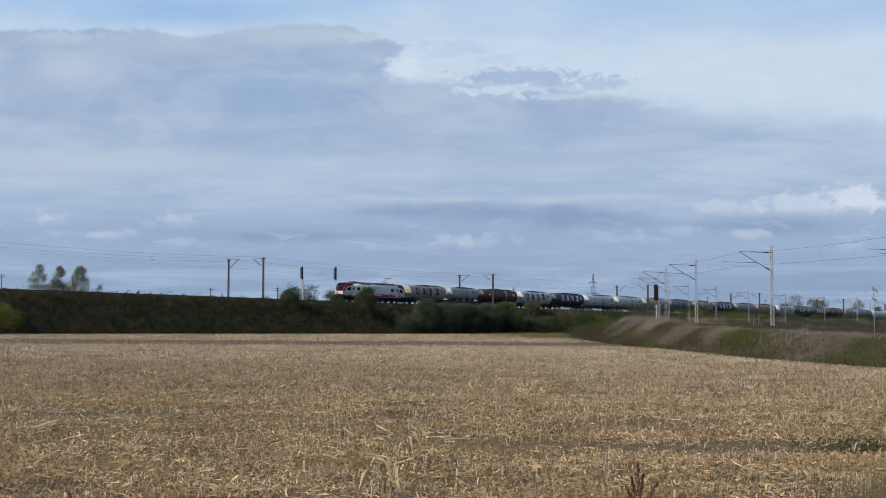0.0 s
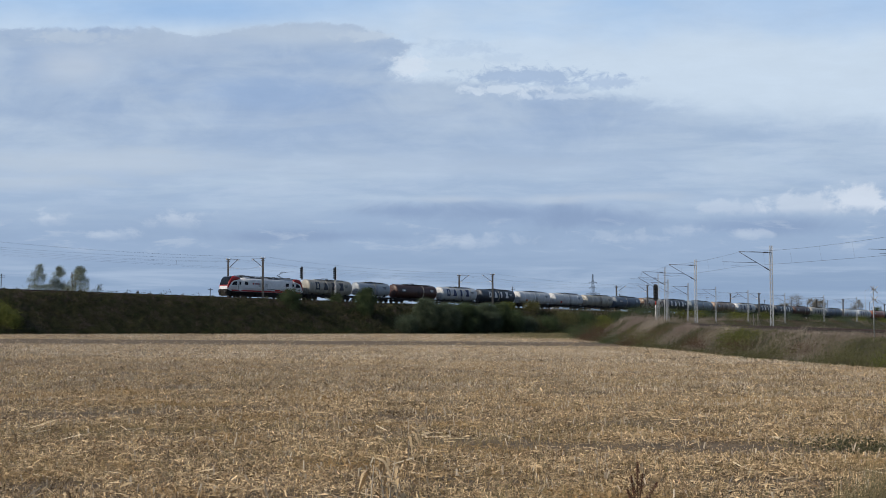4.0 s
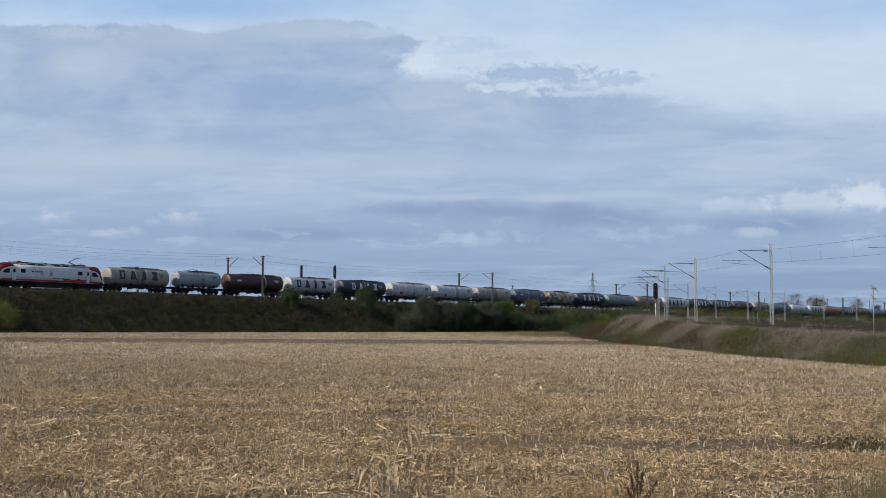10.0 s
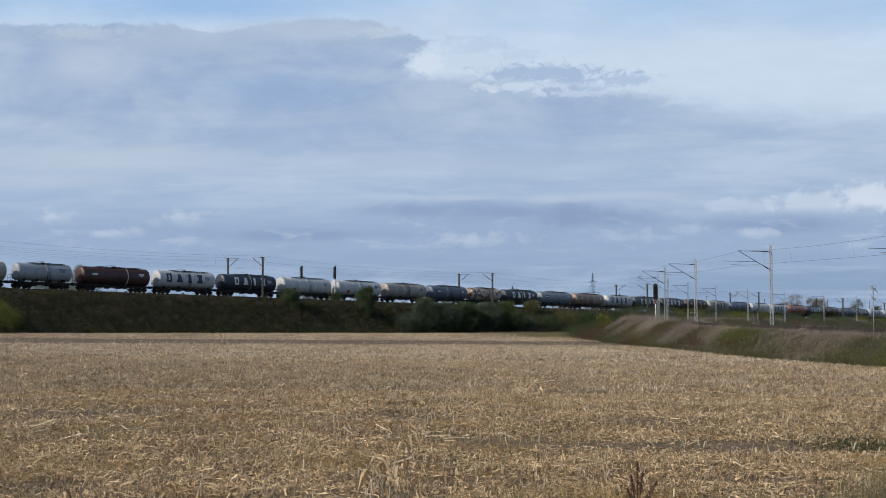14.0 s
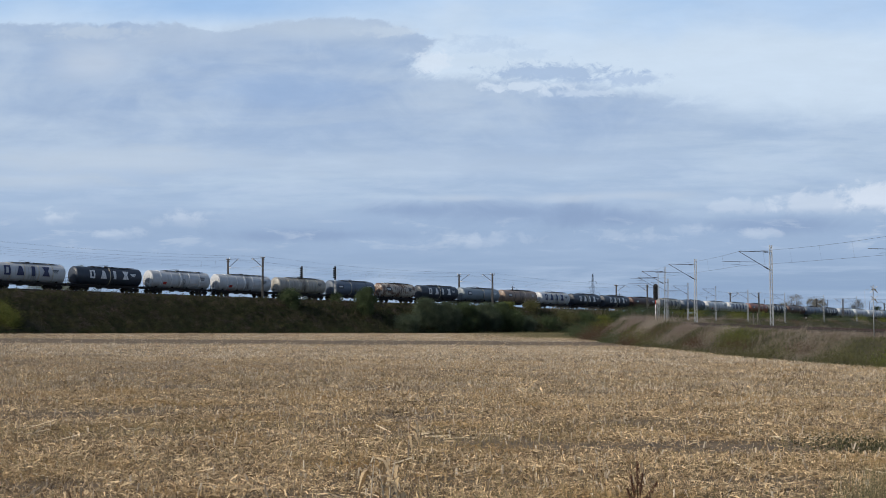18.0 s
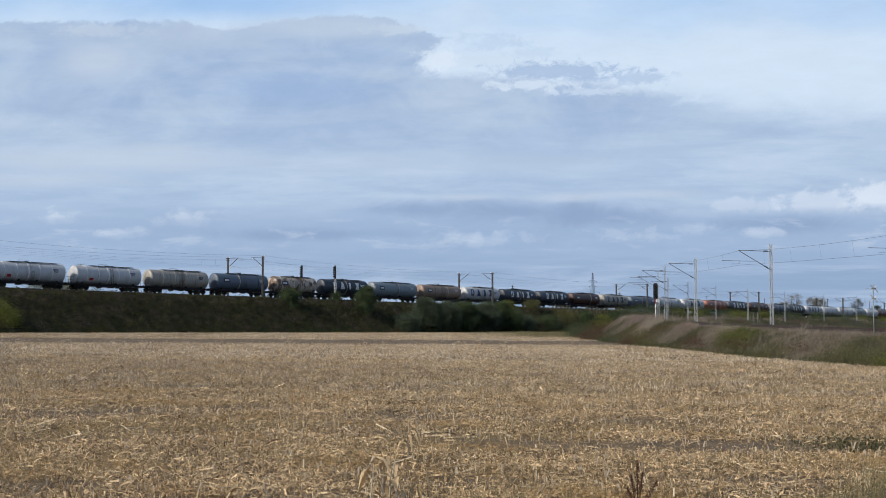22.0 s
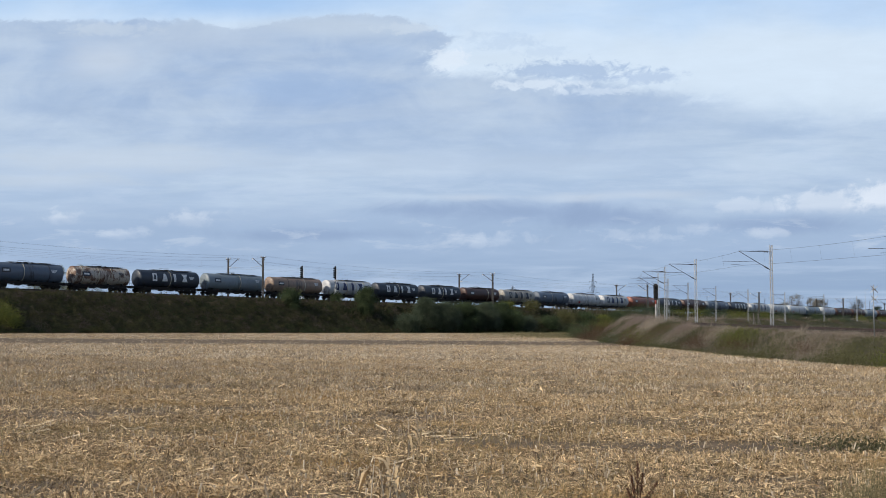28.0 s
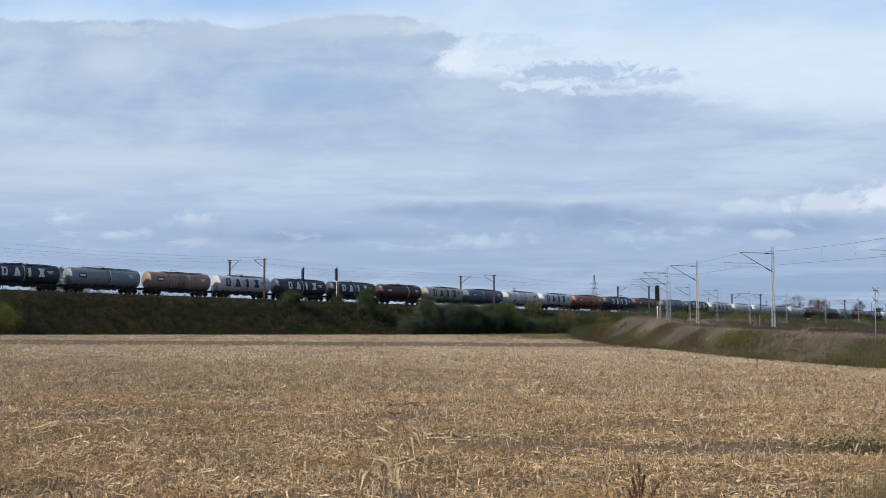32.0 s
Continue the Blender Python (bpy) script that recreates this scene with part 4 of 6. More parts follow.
C, D_, W_ = BAND_CREAM, BAND_DARK, INK_WHITE
RIBS = [(0.14, 0.15, W_), (0.32, 0.13, W_), (0.48, 0.30, W_), (0.64, 0.13, W_), (0.82, 0.15, W_)]
FOUR = [(0.19, 0.13, C), (0.40, 0.13, C), (0.61, 0.13, C), (0.82, 0.13, C)]
STYLES = {
    "b": ("beige", (INK_GREY, 0.46, 0.19, 1.1), FOUR, "soiled cream tank wagon with bold dark block markings"),
    "s": ("silver", None, [(0.52, 0.10, C)], "short dull silver tank wagon", 1.46),
    "r": ("brown", None, [(0.66, 0.16, C)], "red-brown tank wagon with one cream band"),
    "g": ("white", (INK_BLUE, 0.43, 0.19, 1.12), FOUR, "white tank wagon with bold dark blue block markings"),
    "n": ("navy", (INK_WHITE, 0.48, 0.175, 1.0), [(0.5, 0.12, C)], "dark slate-blue tank wagon with bold white block markings"),
    "w": ("white", None, RIBS, "plain white ribbed tank wagon"),
    "c": ("beige", None, FOUR, "soiled cream ribbed tank wagon"),
    "v": ("blue", None, [(0.42, 0.12, C), (0.80, 0.06, D_)], "grey-blue tank wagon with one pale band"),
    "x": ("rusty", None, [(0.12, 0.2, C), (0.42, 0.1, C), (0.66, 0.1, C), (0.9, 0.1, C)], "rust-streaked pale tank wagon"),
    "a": ("grey", None, [(0.56, 0.14, C)], "sea-grey tank wagon with a dark name panel"),
    "t": ("tan", None, [(0.3, 0.06, D_), (0.64, 0.12, C)], "dusty tan tank wagon with stained flanks"),
    "o": ("orange", None, [(0.66, 0.14, C)], "faded rust-red tank wagon with one cream band"),
}
ORDER = "bsrgnwwcvxnatgnnrbvwgonrvngwwawrrarnww"
running = [(locomotive(on_rails((BOUNDS[0] + BOUNDS[1]) / 2)), (BOUNDS[0] + BOUNDS[1]) / 2)]
for i, key in enumerate(ORDER):
    mid, length = (BOUNDS[i + 1] + BOUNDS[i + 2]) / 2, BOUNDS[i + 2] - BOUNDS[i + 1]
    running.append((tank_wagon(length, STYLES[key], on_rails(mid)), mid))
# ---- masts, wires, signals along the lines ----
def sight(view, depth, z=0.0):
    """A place by its sight line x / y and its depth."""
    return Vector((view * depth, depth, z))


def upright(p, heading=0.0):
    return Matrix.Translation(p) @ Matrix.Rotation(heading, 4, "Z")


LINE_HEADING = math.atan2(NEAR.y, NEAR.x)


def insulator(a, b):
    a, b = Vector(a), Vector(b)
    pts, radii = [], []
    for i in range(7):
        pts.append(a.lerp(b, i / 6)), radii.append(0.09 if i % 2 else 0.05)
    return Shape().tube(pts, radii, 8)


def old_mast(m, side):
    """A brown concrete-footed mast of the main line; its arm reaches to -x * side."""
    w = thing("catenary_mast", "old rust-brown catenary mast beside the main line", "catenary mast", m, "masts of the main line")
    k = -side
    for x in (-1, 1):
        part("post_channel", Shape().beam((x * 0.20, 0, -1.0), (x * 0.13, 0, 7.9), 0.09, 0.2), RUSTY_POLE, w)
    for i in range(13):
        z, f = 0.1 + 0.58 * i, 1 if i % 2 else -1
        part("lacing_bar", Shape().beam((-f * (0.19 - 0.005 * i), 0, z), (f * (0.19 - 0.005 * i), 0, z + 0.58), 0.05, 0.14), RUSTY_POLE, w)
        part("batten", Shape().box((0, 0, z), (0.38 - 0.010 * i, 0.15, 0.08)), RUSTY_POLE, w)
    part("footing", Shape().box((0, 0, -0.75), (0.6, 0.6, 0.5), None, 0, 0.8), CONCRETE, w)
    part("crosshead", Shape().box((0, 0, 7.75), (1.3, 0.14, 0.14)).box((0, 0, 7.35), (1.0, 0.12, 0.12)), RUSTY_POLE, w)
    for x in (-0.55, 0.55):
        part("insulator", insulator((x, 0, 7.8), (x, 0, 8.1)), SIGN_WHITE, w)
    part("strut", Shape().tube([(0, 0, 5.9), (k * 3.05, 0, 7.75)], 0.06, 8), RUSTY_POLE, w)
    part("tie", Shape().tube([(0, 0, 7.7), (k * 3.05, 0, 7.75), (k * 3.5, 0, 7.78)], 0.03, 6), RUSTY_POLE, w)
    part("steady_arm", Shape().tube([(0, 0, 6.05), (k * 1.4, 0, 6.12), (k * 3.6, 0, 5.85)], 0.025, 6), GALVANISED, w)
    part("arm_insulator", insulator((k * 0.4, 0, 6.07), (k * 0.9, 0, 6.1)), SIGN_WHITE, w)
    part("drop_insulator", insulator((k * 3.1, 0, 7.7), (k * 3.1, 0, 7.4)), SIGN_WHITE, w)
    return w


near_masts = [(173.0 + 55.3 * i + 0.6507 * 3.2) / 0.759 for i in range(7)]
far_masts = [(179.6 + 55.3 * i - 0.6507 * 7.2) / 0.759 for i in range(7)]
for s in near_masts:
    old_mast(upright(line(s, 3.2), LINE_HEADING), 1)
for s in far_masts:
    old_mast(upright(line(s, -7.2), LINE_HEADING), -1)


def wires(name, spans, label, radius, group):
    """Sagging wires from support to support, each wire a thing of its own."""
    for pts in spans:
        w = tagged(new(name), label, "overhead wire", group)
        for a, b, sag in pts:
            n_ = 12
            curve = [a.lerp(b, i / n_) - Vector((0, 0, sag * 4 * (i / n_) * (1 - i / n_))) for i in range(n_ + 1)]
            part("span", Shape().tube(curve, radius, 4, False), WIRE, w)


for off, masts in ((0.0, near_masts), (-4.0, far_masts)):
    wires("catenary_wire", [[(line(a, off, 7.35), line(b, off, 7.35), 1.15) for a, b in zip(masts, masts[1:])]], "thin dark sagging catenary wire", 0.008, "wires of the main line")
    wires("contact_wire", [[(line(a, off, 5.75), line(b, off, 5.75), 0.08) for a, b in zip(masts, masts[1:])]], "thin dark contact wire over the rails", 0.007, "wires of the main line")
    for a, b in zip(masts[:4], masts[1:5]):
        dropper = thing("dropper_set", "thin droppers between catenary and contact wire", "overhead wire", None, "wires of the main line")
        for i in range(1, 8):
            t = i / 8
            top = 7.35 - 1.15 * 4 * t * (1 - t)
            part("dropper", Shape().tube([line(a + (b - a) * t, off, top), line(a + (b - a) * t, off, 5.72)], 0.008, 4, False), WIRE, dropper)
for off, masts in ((3.2, near_masts), (-7.2, far_masts)):
    for dx in (-0.4, 0.4):
        wires("feeder_wire", [[(line(a, off + dx, 8.05), line(b, off + dx, 8.05), 0.9) for a, b in zip(masts, masts[1:])]], "thin dark feeder wire along the mast tops", 0.006, "wires of the main line")


def lattice_mast(m, k, height):
    """A galvanised lattice mast; its cantilever reaches to k * x."""
    w = thing("lattice_mast", "bright galvanised lattice catenary mast with a long cantilever", "catenary mast", m, "masts of the branch line")
    for x, y in ((-1, -1), (1, -1), (1, 1), (-1, 1)):
        part("leg", Shape().beam((x * 0.165, y * 0.12, -0.6), (x * 0.12, y * 0.09, height), 0.045), GALVANISED, w)
    n_ = 19
    for y in (-1, 1):
        lacing = Shape()
        for i in range(n_):
            t0, t1 = i / n_, (i + 1) / n_
            x0, x1 = 0.165 - 0.045 * t0, 0.165 - 0.045 * t1
            f = -1 if i % 2 else 1
            lacing.beam((-f * x0, y * (0.12 - 0.03 * t0), height * t0), (f * x1, y * (0.12 - 0.03 * t1), height * t1), 0.026)
        part("lacing", lacing, GALVANISED, w)
    part("foot", Shape().box((0, 0, -0.65), (0.8, 0.7, 0.5), None, 0, 0.85), CONCRETE, w)
    top = height - 0.8
    part("top_tube", Shape().tube([(0, 0, top), (k * 3.7, 0, top + 0.1)], 0.032, 8), DARK_STEEL, w)
    part("strut", Shape().tube([(0, 0, top - 2.1), (k * 3.65, 0, top + 0.05)], 0.034, 8), DARK_STEEL, w)
    part("tube_insulator", insulator((k * 0.35, 0, top + 0.01), (k * 0.85, 0, top + 0.02)), RUSTY_POLE, w)
    part("strut_insulator", insulator((k * 0.3, 0, top - 1.92), (k * 0.8, 0, top - 1.63)), RUSTY_POLE, w)
    part("registration_tube", Shape().tube([(k * 1.7, 0, top - 1.13), (k * 5.6, 0, top - 1.05)], 0.022, 8).tube([(k * 3.6, 0, top - 1.08), (k * 3.6, 0, top - 1.4), (k * 4.6, 0, top - 1.45)], 0.016, 6), DARK_STEEL, w)
    return w


MASTS = [(0.4190, 101.0, 10.3), (0.2820, 131.0, 10.5), (0.2170, 161.7, 10.3), (0.1908, 190.0, 10.3), (0.1845, 221.0, 10.25), (0.1932, 255.0, 10.2), (0.2102, 289.0, 10.15),
         (0.2340, 325.0, 10.1), (0.2617, 355.0, 9.7), (0.2932, 383.0, 9.3), (0.3267, 412.0, 9.0), (0.3549, 440.0, 8.8), (0.381, 470.0, 8.6)]
heads = []
for view, depth, top in MASTS:
    p = sight(view, depth)
    i = min(range(1, len(branch_line) - 1), key=lambda j: (branch_line[j].xy - p.xy).length)
    d = (branch_line[i + 1] - branch_line[i - 1]).xy.normalized()
    base = branch_line[i].z - 0.5
    lattice_mast(upright(Vector((p.x, p.y, base)), math.atan2(-d.x, d.y)), -1, top - base)
    side = Vector((-d.y, d.x, 0))
    heads.append((Vector((p.x, p.y, 0)) + side * 3.7, top - 0.75, Vector((p.x, p.y, 0)) + side * 3.5))
heads.insert(0, (heads[0][0] * 2 - heads[1][0], heads[0][1], heads[0][2] * 2 - heads[1][2]))
wires("catenary_wire", [[(a[0] + Vector((0, 0, a[1])), b[0] + Vector((0, 0, b[1])), 0.25) for a, b in zip(heads, heads[1:])]], "thin grey catenary wire of the branch line", 0.011, "wires of the branch line")
wires("contact_wire", [[(a[2] + Vector((0, 0, a[1] - 1.6)), b[2] + Vector((0, 0, b[1] - 1.6)), 0.05) for a, b in zip(heads, heads[1:])]], "thin grey contact wire of the branch line", 0.011, "wires of the branch line")
for a, b in zip(heads[:5], heads[1:6]):
    dropper = thing("dropper_set", "thin droppers between the branch line's wires", "overhead wire", None, "wires of the branch line")
    for i in range(1, 5):
        t = i / 5
        hi = a[0].lerp(b[0], t) + Vector((0, 0, a[1] + (b[1] - a[1]) * t - t * (1 - t)))
        part("dropper", Shape().tube([hi, a[2].lerp(b[2], t) + Vector((0, 0, a[1] - 1.6 + (b[1] - a[1]) * t))], 0.005, 4, False), WIRE, dropper)


def signal(m, height, head, lamps, label, wide=0.55, red=False):
    """A colour-light signal: banded post, ladder, black head with hooded lamps."""
    w = thing("railway_signal", label, "railway signal", m, "railway signals")
    bands = max(3, int(height - head))
    for i in range(bands):
        z0, z1 = (height - head) * i / bands, (height - head) * (i + 1) / bands
        part("post_section", Shape().tube([(0, 0, z0), (0, 0, z1)], 0.10, 8), SIGN_RED if red and i == bands - 1 else SIGN_WHITE, w)
    part("head", Shape().box((0, 0, height - head / 2), (wide, 0.22, head)).tube([(0, -0.11, height), (0, 0.11, height)], wide / 2, 16).tube([(0, -0.11, height - head), (0, 0.11, height - head)], wide / 2, 16), SIGNAL_BLACK, w, "black lamp head")
    for i in range(lamps):
        z = height - head * (i + 0.5) / lamps
        part("lamp_hood", Shape().tube([(0, -0.1, z), (0, -0.42, z)], 0.17, 10, False).tube([(0, -0.1, z), (0, -0.13, z)], 0.12, 10), SIGNAL_BLACK, w)
    ladder = Shape()
    for x in (-0.16, 0.16):
        ladder.tube([(x + 0.5, 0.15, 0), (x + 0.5, 0.15, height - 0.3)], 0.02, 5)
    for i in range(int(height / 0.35)):
        ladder.tube([(0.34, 0.15, 0.3 + 0.35 * i), (0.66, 0.15, 0.3 + 0.35 * i)], 0.014, 4)
    part("ladder", ladder, GALVANISED, w)
    part("base", Shape().box((0, 0, -0.3), (0.5, 0.5, 0.6)), CONCRETE, w)
    return w


for view, off, height in ((-0.0927, 3.0, 6.8), (-0.1214, -7.0, 7.1)):
    s = line_s(view, off)
    signal(upright(line(s, off), -1.15), height, 2.3, 5, "tall colour-light signal with a black head beside the main line")
p = sight(0.1825, 209.0, 0.9)
signal(upright(p, -0.4), 6.7, 2.2, 4, "colour-light signal with a red and white post on the grassy bank", 0.78, True)


def crossed_sign(m):
    w = thing("crossing_sign", "white post with two stacked ochre and white diagonal crosses", "crossing sign", m)
    part("post", Shape().tube([(0, 0, 0), (0, 0, 3.95)], 0.038, 8), GALVANISED, w)
    for z in (3.62, 2.85):
        for i, (k, mat) in enumerate(((1, SIGN_WHITE), (-1, SIGN_ORANGE))):
            part("arm", Shape().beam((-0.34 * k, -0.07 - 0.03 * i, z - 0.26), (0.34 * k, -0.07 - 0.03 * i, z + 0.26), 0.02, 0.040), mat, w)
        part("cross_bar", Shape().box((0, -0.05, z), (0.42, 0.02, 0.07)), SIGN_ORANGE, w)
    return w


crossed_sign(upright(sight(0.3694, 90.0, 1.1), 0.35))


def telegraph_pole(p, height, arms=1):
    w = thing("telegraph_pole", "small dark wooden pole with a short crossarm", "pole", upright(p, random.uniform(0, 1)), "small poles")
    part("post", Shape().tube([(0, 0, -1), (0, 0, height)], [0.14, 0.09], 7), RUSTY_POLE, w)
    for i in range(arms):
        part("crossarm", Shape().box((0, -0.12, height - 0.35 - 0.5 * i), (1.5, 0.09, 0.1)), RUSTY_POLE, w)
        for x in (-0.6, 0.6):
            part("insulator", Shape().tube([(x, -0.12, height - 0.3 - 0.5 * i), (x, -0.12, height - 0.12 - 0.5 * i)], 0.05, 6), SIGN_WHITE, w)
    return w


# small poles beyond the main line: sight line, depth, top over the eye
for view, depth, top in ((0.0597, 330, 7.2), (-0.2000, 290, 6.0), (-0.1427, 300, 6.4), (0.1514, 420, 6.6), (0.1350, 430, 3.6), (0.2265, 470, 6.2), (0.3125, 520, 5.0), (0.3300, 540, 5.6), (0.2760, 500, 5.3),
                         (-0.3797, 285, 9.4), (0.366, 560, 4.9), (0.299, 520, 5.6), (0.343, 530, 5.3)):
    telegraph_pole(sight(view, depth, EYE - 5.5), top + 5.5, 2 if view in (0.0597, 0.1514, -0.3797, -0.1427) else 1)


PYLON_STEEL = surface("pylon_steel", (0.16, 0.17, 0.185), None, 3, 0.4, 0.6, 0.3)


def pylon(m):
    w = thing("power_pylon", "distant grey lattice power pylon with three crossarms", "pylon", m)
    hgt = 37.5

    def half(z):
        return 2.6 * (1 - z / hgt) ** 1.15 + 0.35

    levels = [hgt * (1 - (1 - i / 11) ** 1.25) for i in range(12)]
    for x, y in ((-1, -1), (1, -1), (1, 1), (-1, 1)):
        part("leg", Shape().tube([(x * half(z), y * half(z), z) for z in levels], 0.11, 4, True, 0, False), PYLON_STEEL, w)
    for y in (-1, 1):
        brace = Shape()
        for z0, z1 in zip(levels, levels[1:]):
            brace.beam((-half(z0), y * half(z0), z0), (half(z1), y * half(z1), z1), 0.085).beam((half(z0), y * half(z0), z0), (-half(z1), y * half(z1), z1), 0.085)
        part("bracing", brace, PYLON_STEEL, w)
    for z, reach in ((30.5, 3.6), (26.0, 3.2), (21.0, 6.4)):
        part("crossarm", Shape().beam((-reach, 0, z), (reach, 0, z), 0.22).beam((-reach, 0, z), (0, 0, z + 1.3), 0.14).beam((reach, 0, z), (0, 0, z + 1.3), 0.14), PYLON_STEEL, w)
        for x in (-reach, reach):
            part("insulator_string", Shape().tube([(x, 0, z), (x, 0, z - 1.4)], 0.12, 5), DARK_STEEL, w)
    return w


pylon(upright(sight(0.1286, 1000.0, EYE - 5.0), 0.35))


def marker_post(p):
    w = thing("track_marker", "small white concrete marker beside the rails", "marker", upright(p, 0.4))
    part("stone", Shape().box((0, 0, 0.45), (0.5, 0.35, 0.9), None, 0, 0.9), SIGN_WHITE, w)
    part("cap", Shape().box((0, 0, 0.93), (0.52, 0.38, 0.08)), CONCRETE, w)


s = line_s(0.0942, 3.6)
marker_post(line(s, 3.6, -0.6))


def line_thing(view, off, up=-0.7, turn=0.0):
    return upright(line(line_s(view, off), off, up), turn)


cabinet = thing("relay_cabinet", "small dark lineside relay cabinets on short legs", "relay cabinet", line_thing(-0.3772, -8.0, -0.7, 0.4))
part("case", Shape().box((0, 0, 0.8), (0.45, 0.35, 0.6)), DARK_STEEL, cabinet)
part("roof", Shape().box((0, 0, 1.13), (0.52, 0.42, 0.05)), GALVANISED, cabinet)
for x in (-0.17, 0.17):
    part("leg", Shape().box((x, 0, 0.25), (0.1, 0.3, 0.5)), CONCRETE, cabinet)
board = thing("striped_board", "small black and white striped track board on a post", "track sign", line_thing(-0.2622, -7.0, -0.7, 0.5))
part("post", Shape().tube([(0, 0, 0), (0, 0, 1.5)], 0.04, 8), GALVANISED, board)
for i in range(4):
    part("stripe", Shape().box((0, -0.05, 0.75 + 0.22 * i), (0.5, 0.03, 0.21)), SIGN_WHITE if i % 2 else SIGNAL_BLACK, board)
for view in (0.2660, 0.2700):
    stake = thing("wooden_stake", "weathered wooden stake with a slanting brace", "post", upright(sight(view, 345.0, -0.9), 0.3), "stakes between the lines")
    part("post", Shape().beam((0, 0, -0.4), (0, 0, 3.4), 0.16), DEAD_WOOD, stake)
    part("brace", Shape().beam((0.9, 0, -0.4), (0.05, 0, 2.8), 0.10), DEAD_WOOD, stake)
for view, off in ((0.3115, 5.0), (0.2466, 5.0), (0.0175, 3.6)):
    marker = thing("track_marker", "small white marker stone beside the rails", "marker", line_thing(view, off, -0.6, 0.2), "markers beside the rails")
    part("stone", Shape().box((0, 0, 0.4), (0.45, 0.3, 0.8), None, 0, 0.85), SIGN_WHITE, marker)
lamp = thing("lamp_post", "thin galvanised lamp post beyond the railway", "lamp post", upright(sight(0.3622, 520.0, EYE - 5.0), 0.2))
part("pole", Shape().tube([(0, 0, 0), (0, 0, 14.5)], [0.13, 0.07], 8), GALVANISED, lamp)
part("arm", Shape().tube([(0, 0, 14.4), (0.5, 0, 14.9), (1.4, 0, 15.0)], 0.05, 6), GALVANISED, lamp)
part("head", Shape().box((1.6, 0, 14.97), (0.7, 0.25, 0.14)), GALVANISED, lamp)
# ---- plants and stubble ----
rng = np.random.default_rng(7)


def field_zv(x, y):
    yy, xx = np.minimum(y, 420.0), np.clip(x, -220.0, 120.0)
    return 0.1 - 0.0065 * yy - 0.012 * xx - 0.0000055 * np.maximum(yy - 100, 0) ** 2


def lumps(x, y, size, seed=0.0):
    """Smooth uneven patches between 0 and 1."""
    a, b = x / size + seed * 1.7, y / size - seed * 2.3
    return 0.5 + 0.17 * (np.sin(a * 2.1 + 1.3 * np.sin(b * 1.3)) + np.sin(b * 2.7 + 1.7 * np.sin(a * 0.9 + seed)) + np.sin(1.9 * a - 2.2 * b + seed))


def blades(base, height, width, lean, tip=0.35, yaw=None):
    """Upright flat blades: (count, 4, 3) corners."""
    count = len(base)
    yaw = rng.uniform(0, math.pi, count) if yaw is None else yaw
    side = np.stack([np.cos(yaw), np.sin(yaw), np.zeros(count)], 1) * (width / 2)[:, None]
    top = base + lean + np.stack([np.zeros(count), np.zeros(count), height], 1)
    return np.stack([base - side, base + side, top + side * tip, top - side * tip], 1)


def leaves(centre, size, droop=1.0):
    """Small leaves at every angle."""
    count = len(centre)
    a = rng.normal(size=(count, 3))
    a /= np.linalg.norm(a, axis=1)[:, None]
    b = np.cross(a, rng.normal(size=(count, 3)))
    b /= np.linalg.norm(b, axis=1)[:, None]
    a, b = a * size[:, None], b * (size * 0.55)[:, None]
    return np.stack([centre - a, centre - b * 0.9, centre + a, centre + b * 0.9], 1)


def litter(x, y, z, length, width, rise):
    """Strips of leaf and stalk lying on the ground, each bent once: two quads."""
    count = len(x)
    yaw = rng.uniform(0, 2 * math.pi, count)
    d = np.stack([np.cos(yaw), np.sin(yaw), np.zeros(count)], 1)
    s = np.stack([-np.sin(yaw), np.cos(yaw), rng.uniform(-1.1, 1.1, count)], 1) * (width / 2)[:, None]
    mid = np.stack([x, y, z + rise], 1)
    up = np.zeros((count, 3))
    up[:, 2] = rise * rng.uniform(0.2, 1.0, count)
    p0, p1 = mid - d * (length / 2)[:, None] - up, mid + d * (length / 2)[:, None] - up * rng.uniform(-0.6, 1.0, count)[:, None]
    return np.concatenate([np.stack([p0 - s * 0.6, p0 + s * 0.6, mid + s, mid - s], 1), np.stack([mid - s, mid + s, p1 + s * 0.4, p1 - s * 0.4], 1)])


STRAW = leaf_stuff("maize_straw", (0.095, 0.056, 0.025), (0.93, 0.70, 0.42), (0.46, 0.31, 0.15), 0.5, 0.7, 0.12, 1.05, 1.0)
PALE_STALK = leaf_stuff("pale_stalk", (0.42, 0.29, 0.15), (0.88, 0.76, 0.56), None, 2.0, 0.6, 0.05)
STUBBLE = leaf_stuff("maize_stubble", (0.21, 0.145, 0.085), (0.90, 0.79, 0.62), None, 0.3, 0.7, 0.15)
SCRUB = leaf_stuff("bank_scrub", (0.032, 0.035, 0.018), (0.130, 0.126, 0.060), (0.128, 0.102, 0.082), 0.75, 0.95, 0.30, 1.0, 2.4, 0.42)
BRAMBLE = leaf_stuff("bramble_leaves", (0.024, 0.034, 0.016), (0.088, 0.114, 0.048), None, 0.9, 0.95, 0.30, 1.0, 2.4, 0.35)
DRY_WEED = leaf_stuff("dead_grey_weeds", (0.060, 0.048, 0.040), (0.14, 0.117, 0.10), None, 0.4, 0.95, 0.35, 1.0, 1.6, 0.35)
OLIVE_WEED = leaf_stuff("olive_bank_weeds", (0.034, 0.038, 0.016), (0.145, 0.140, 0.062), None, 0.9, 0.95, 0.35, 1.0, 2.4, 0.35)
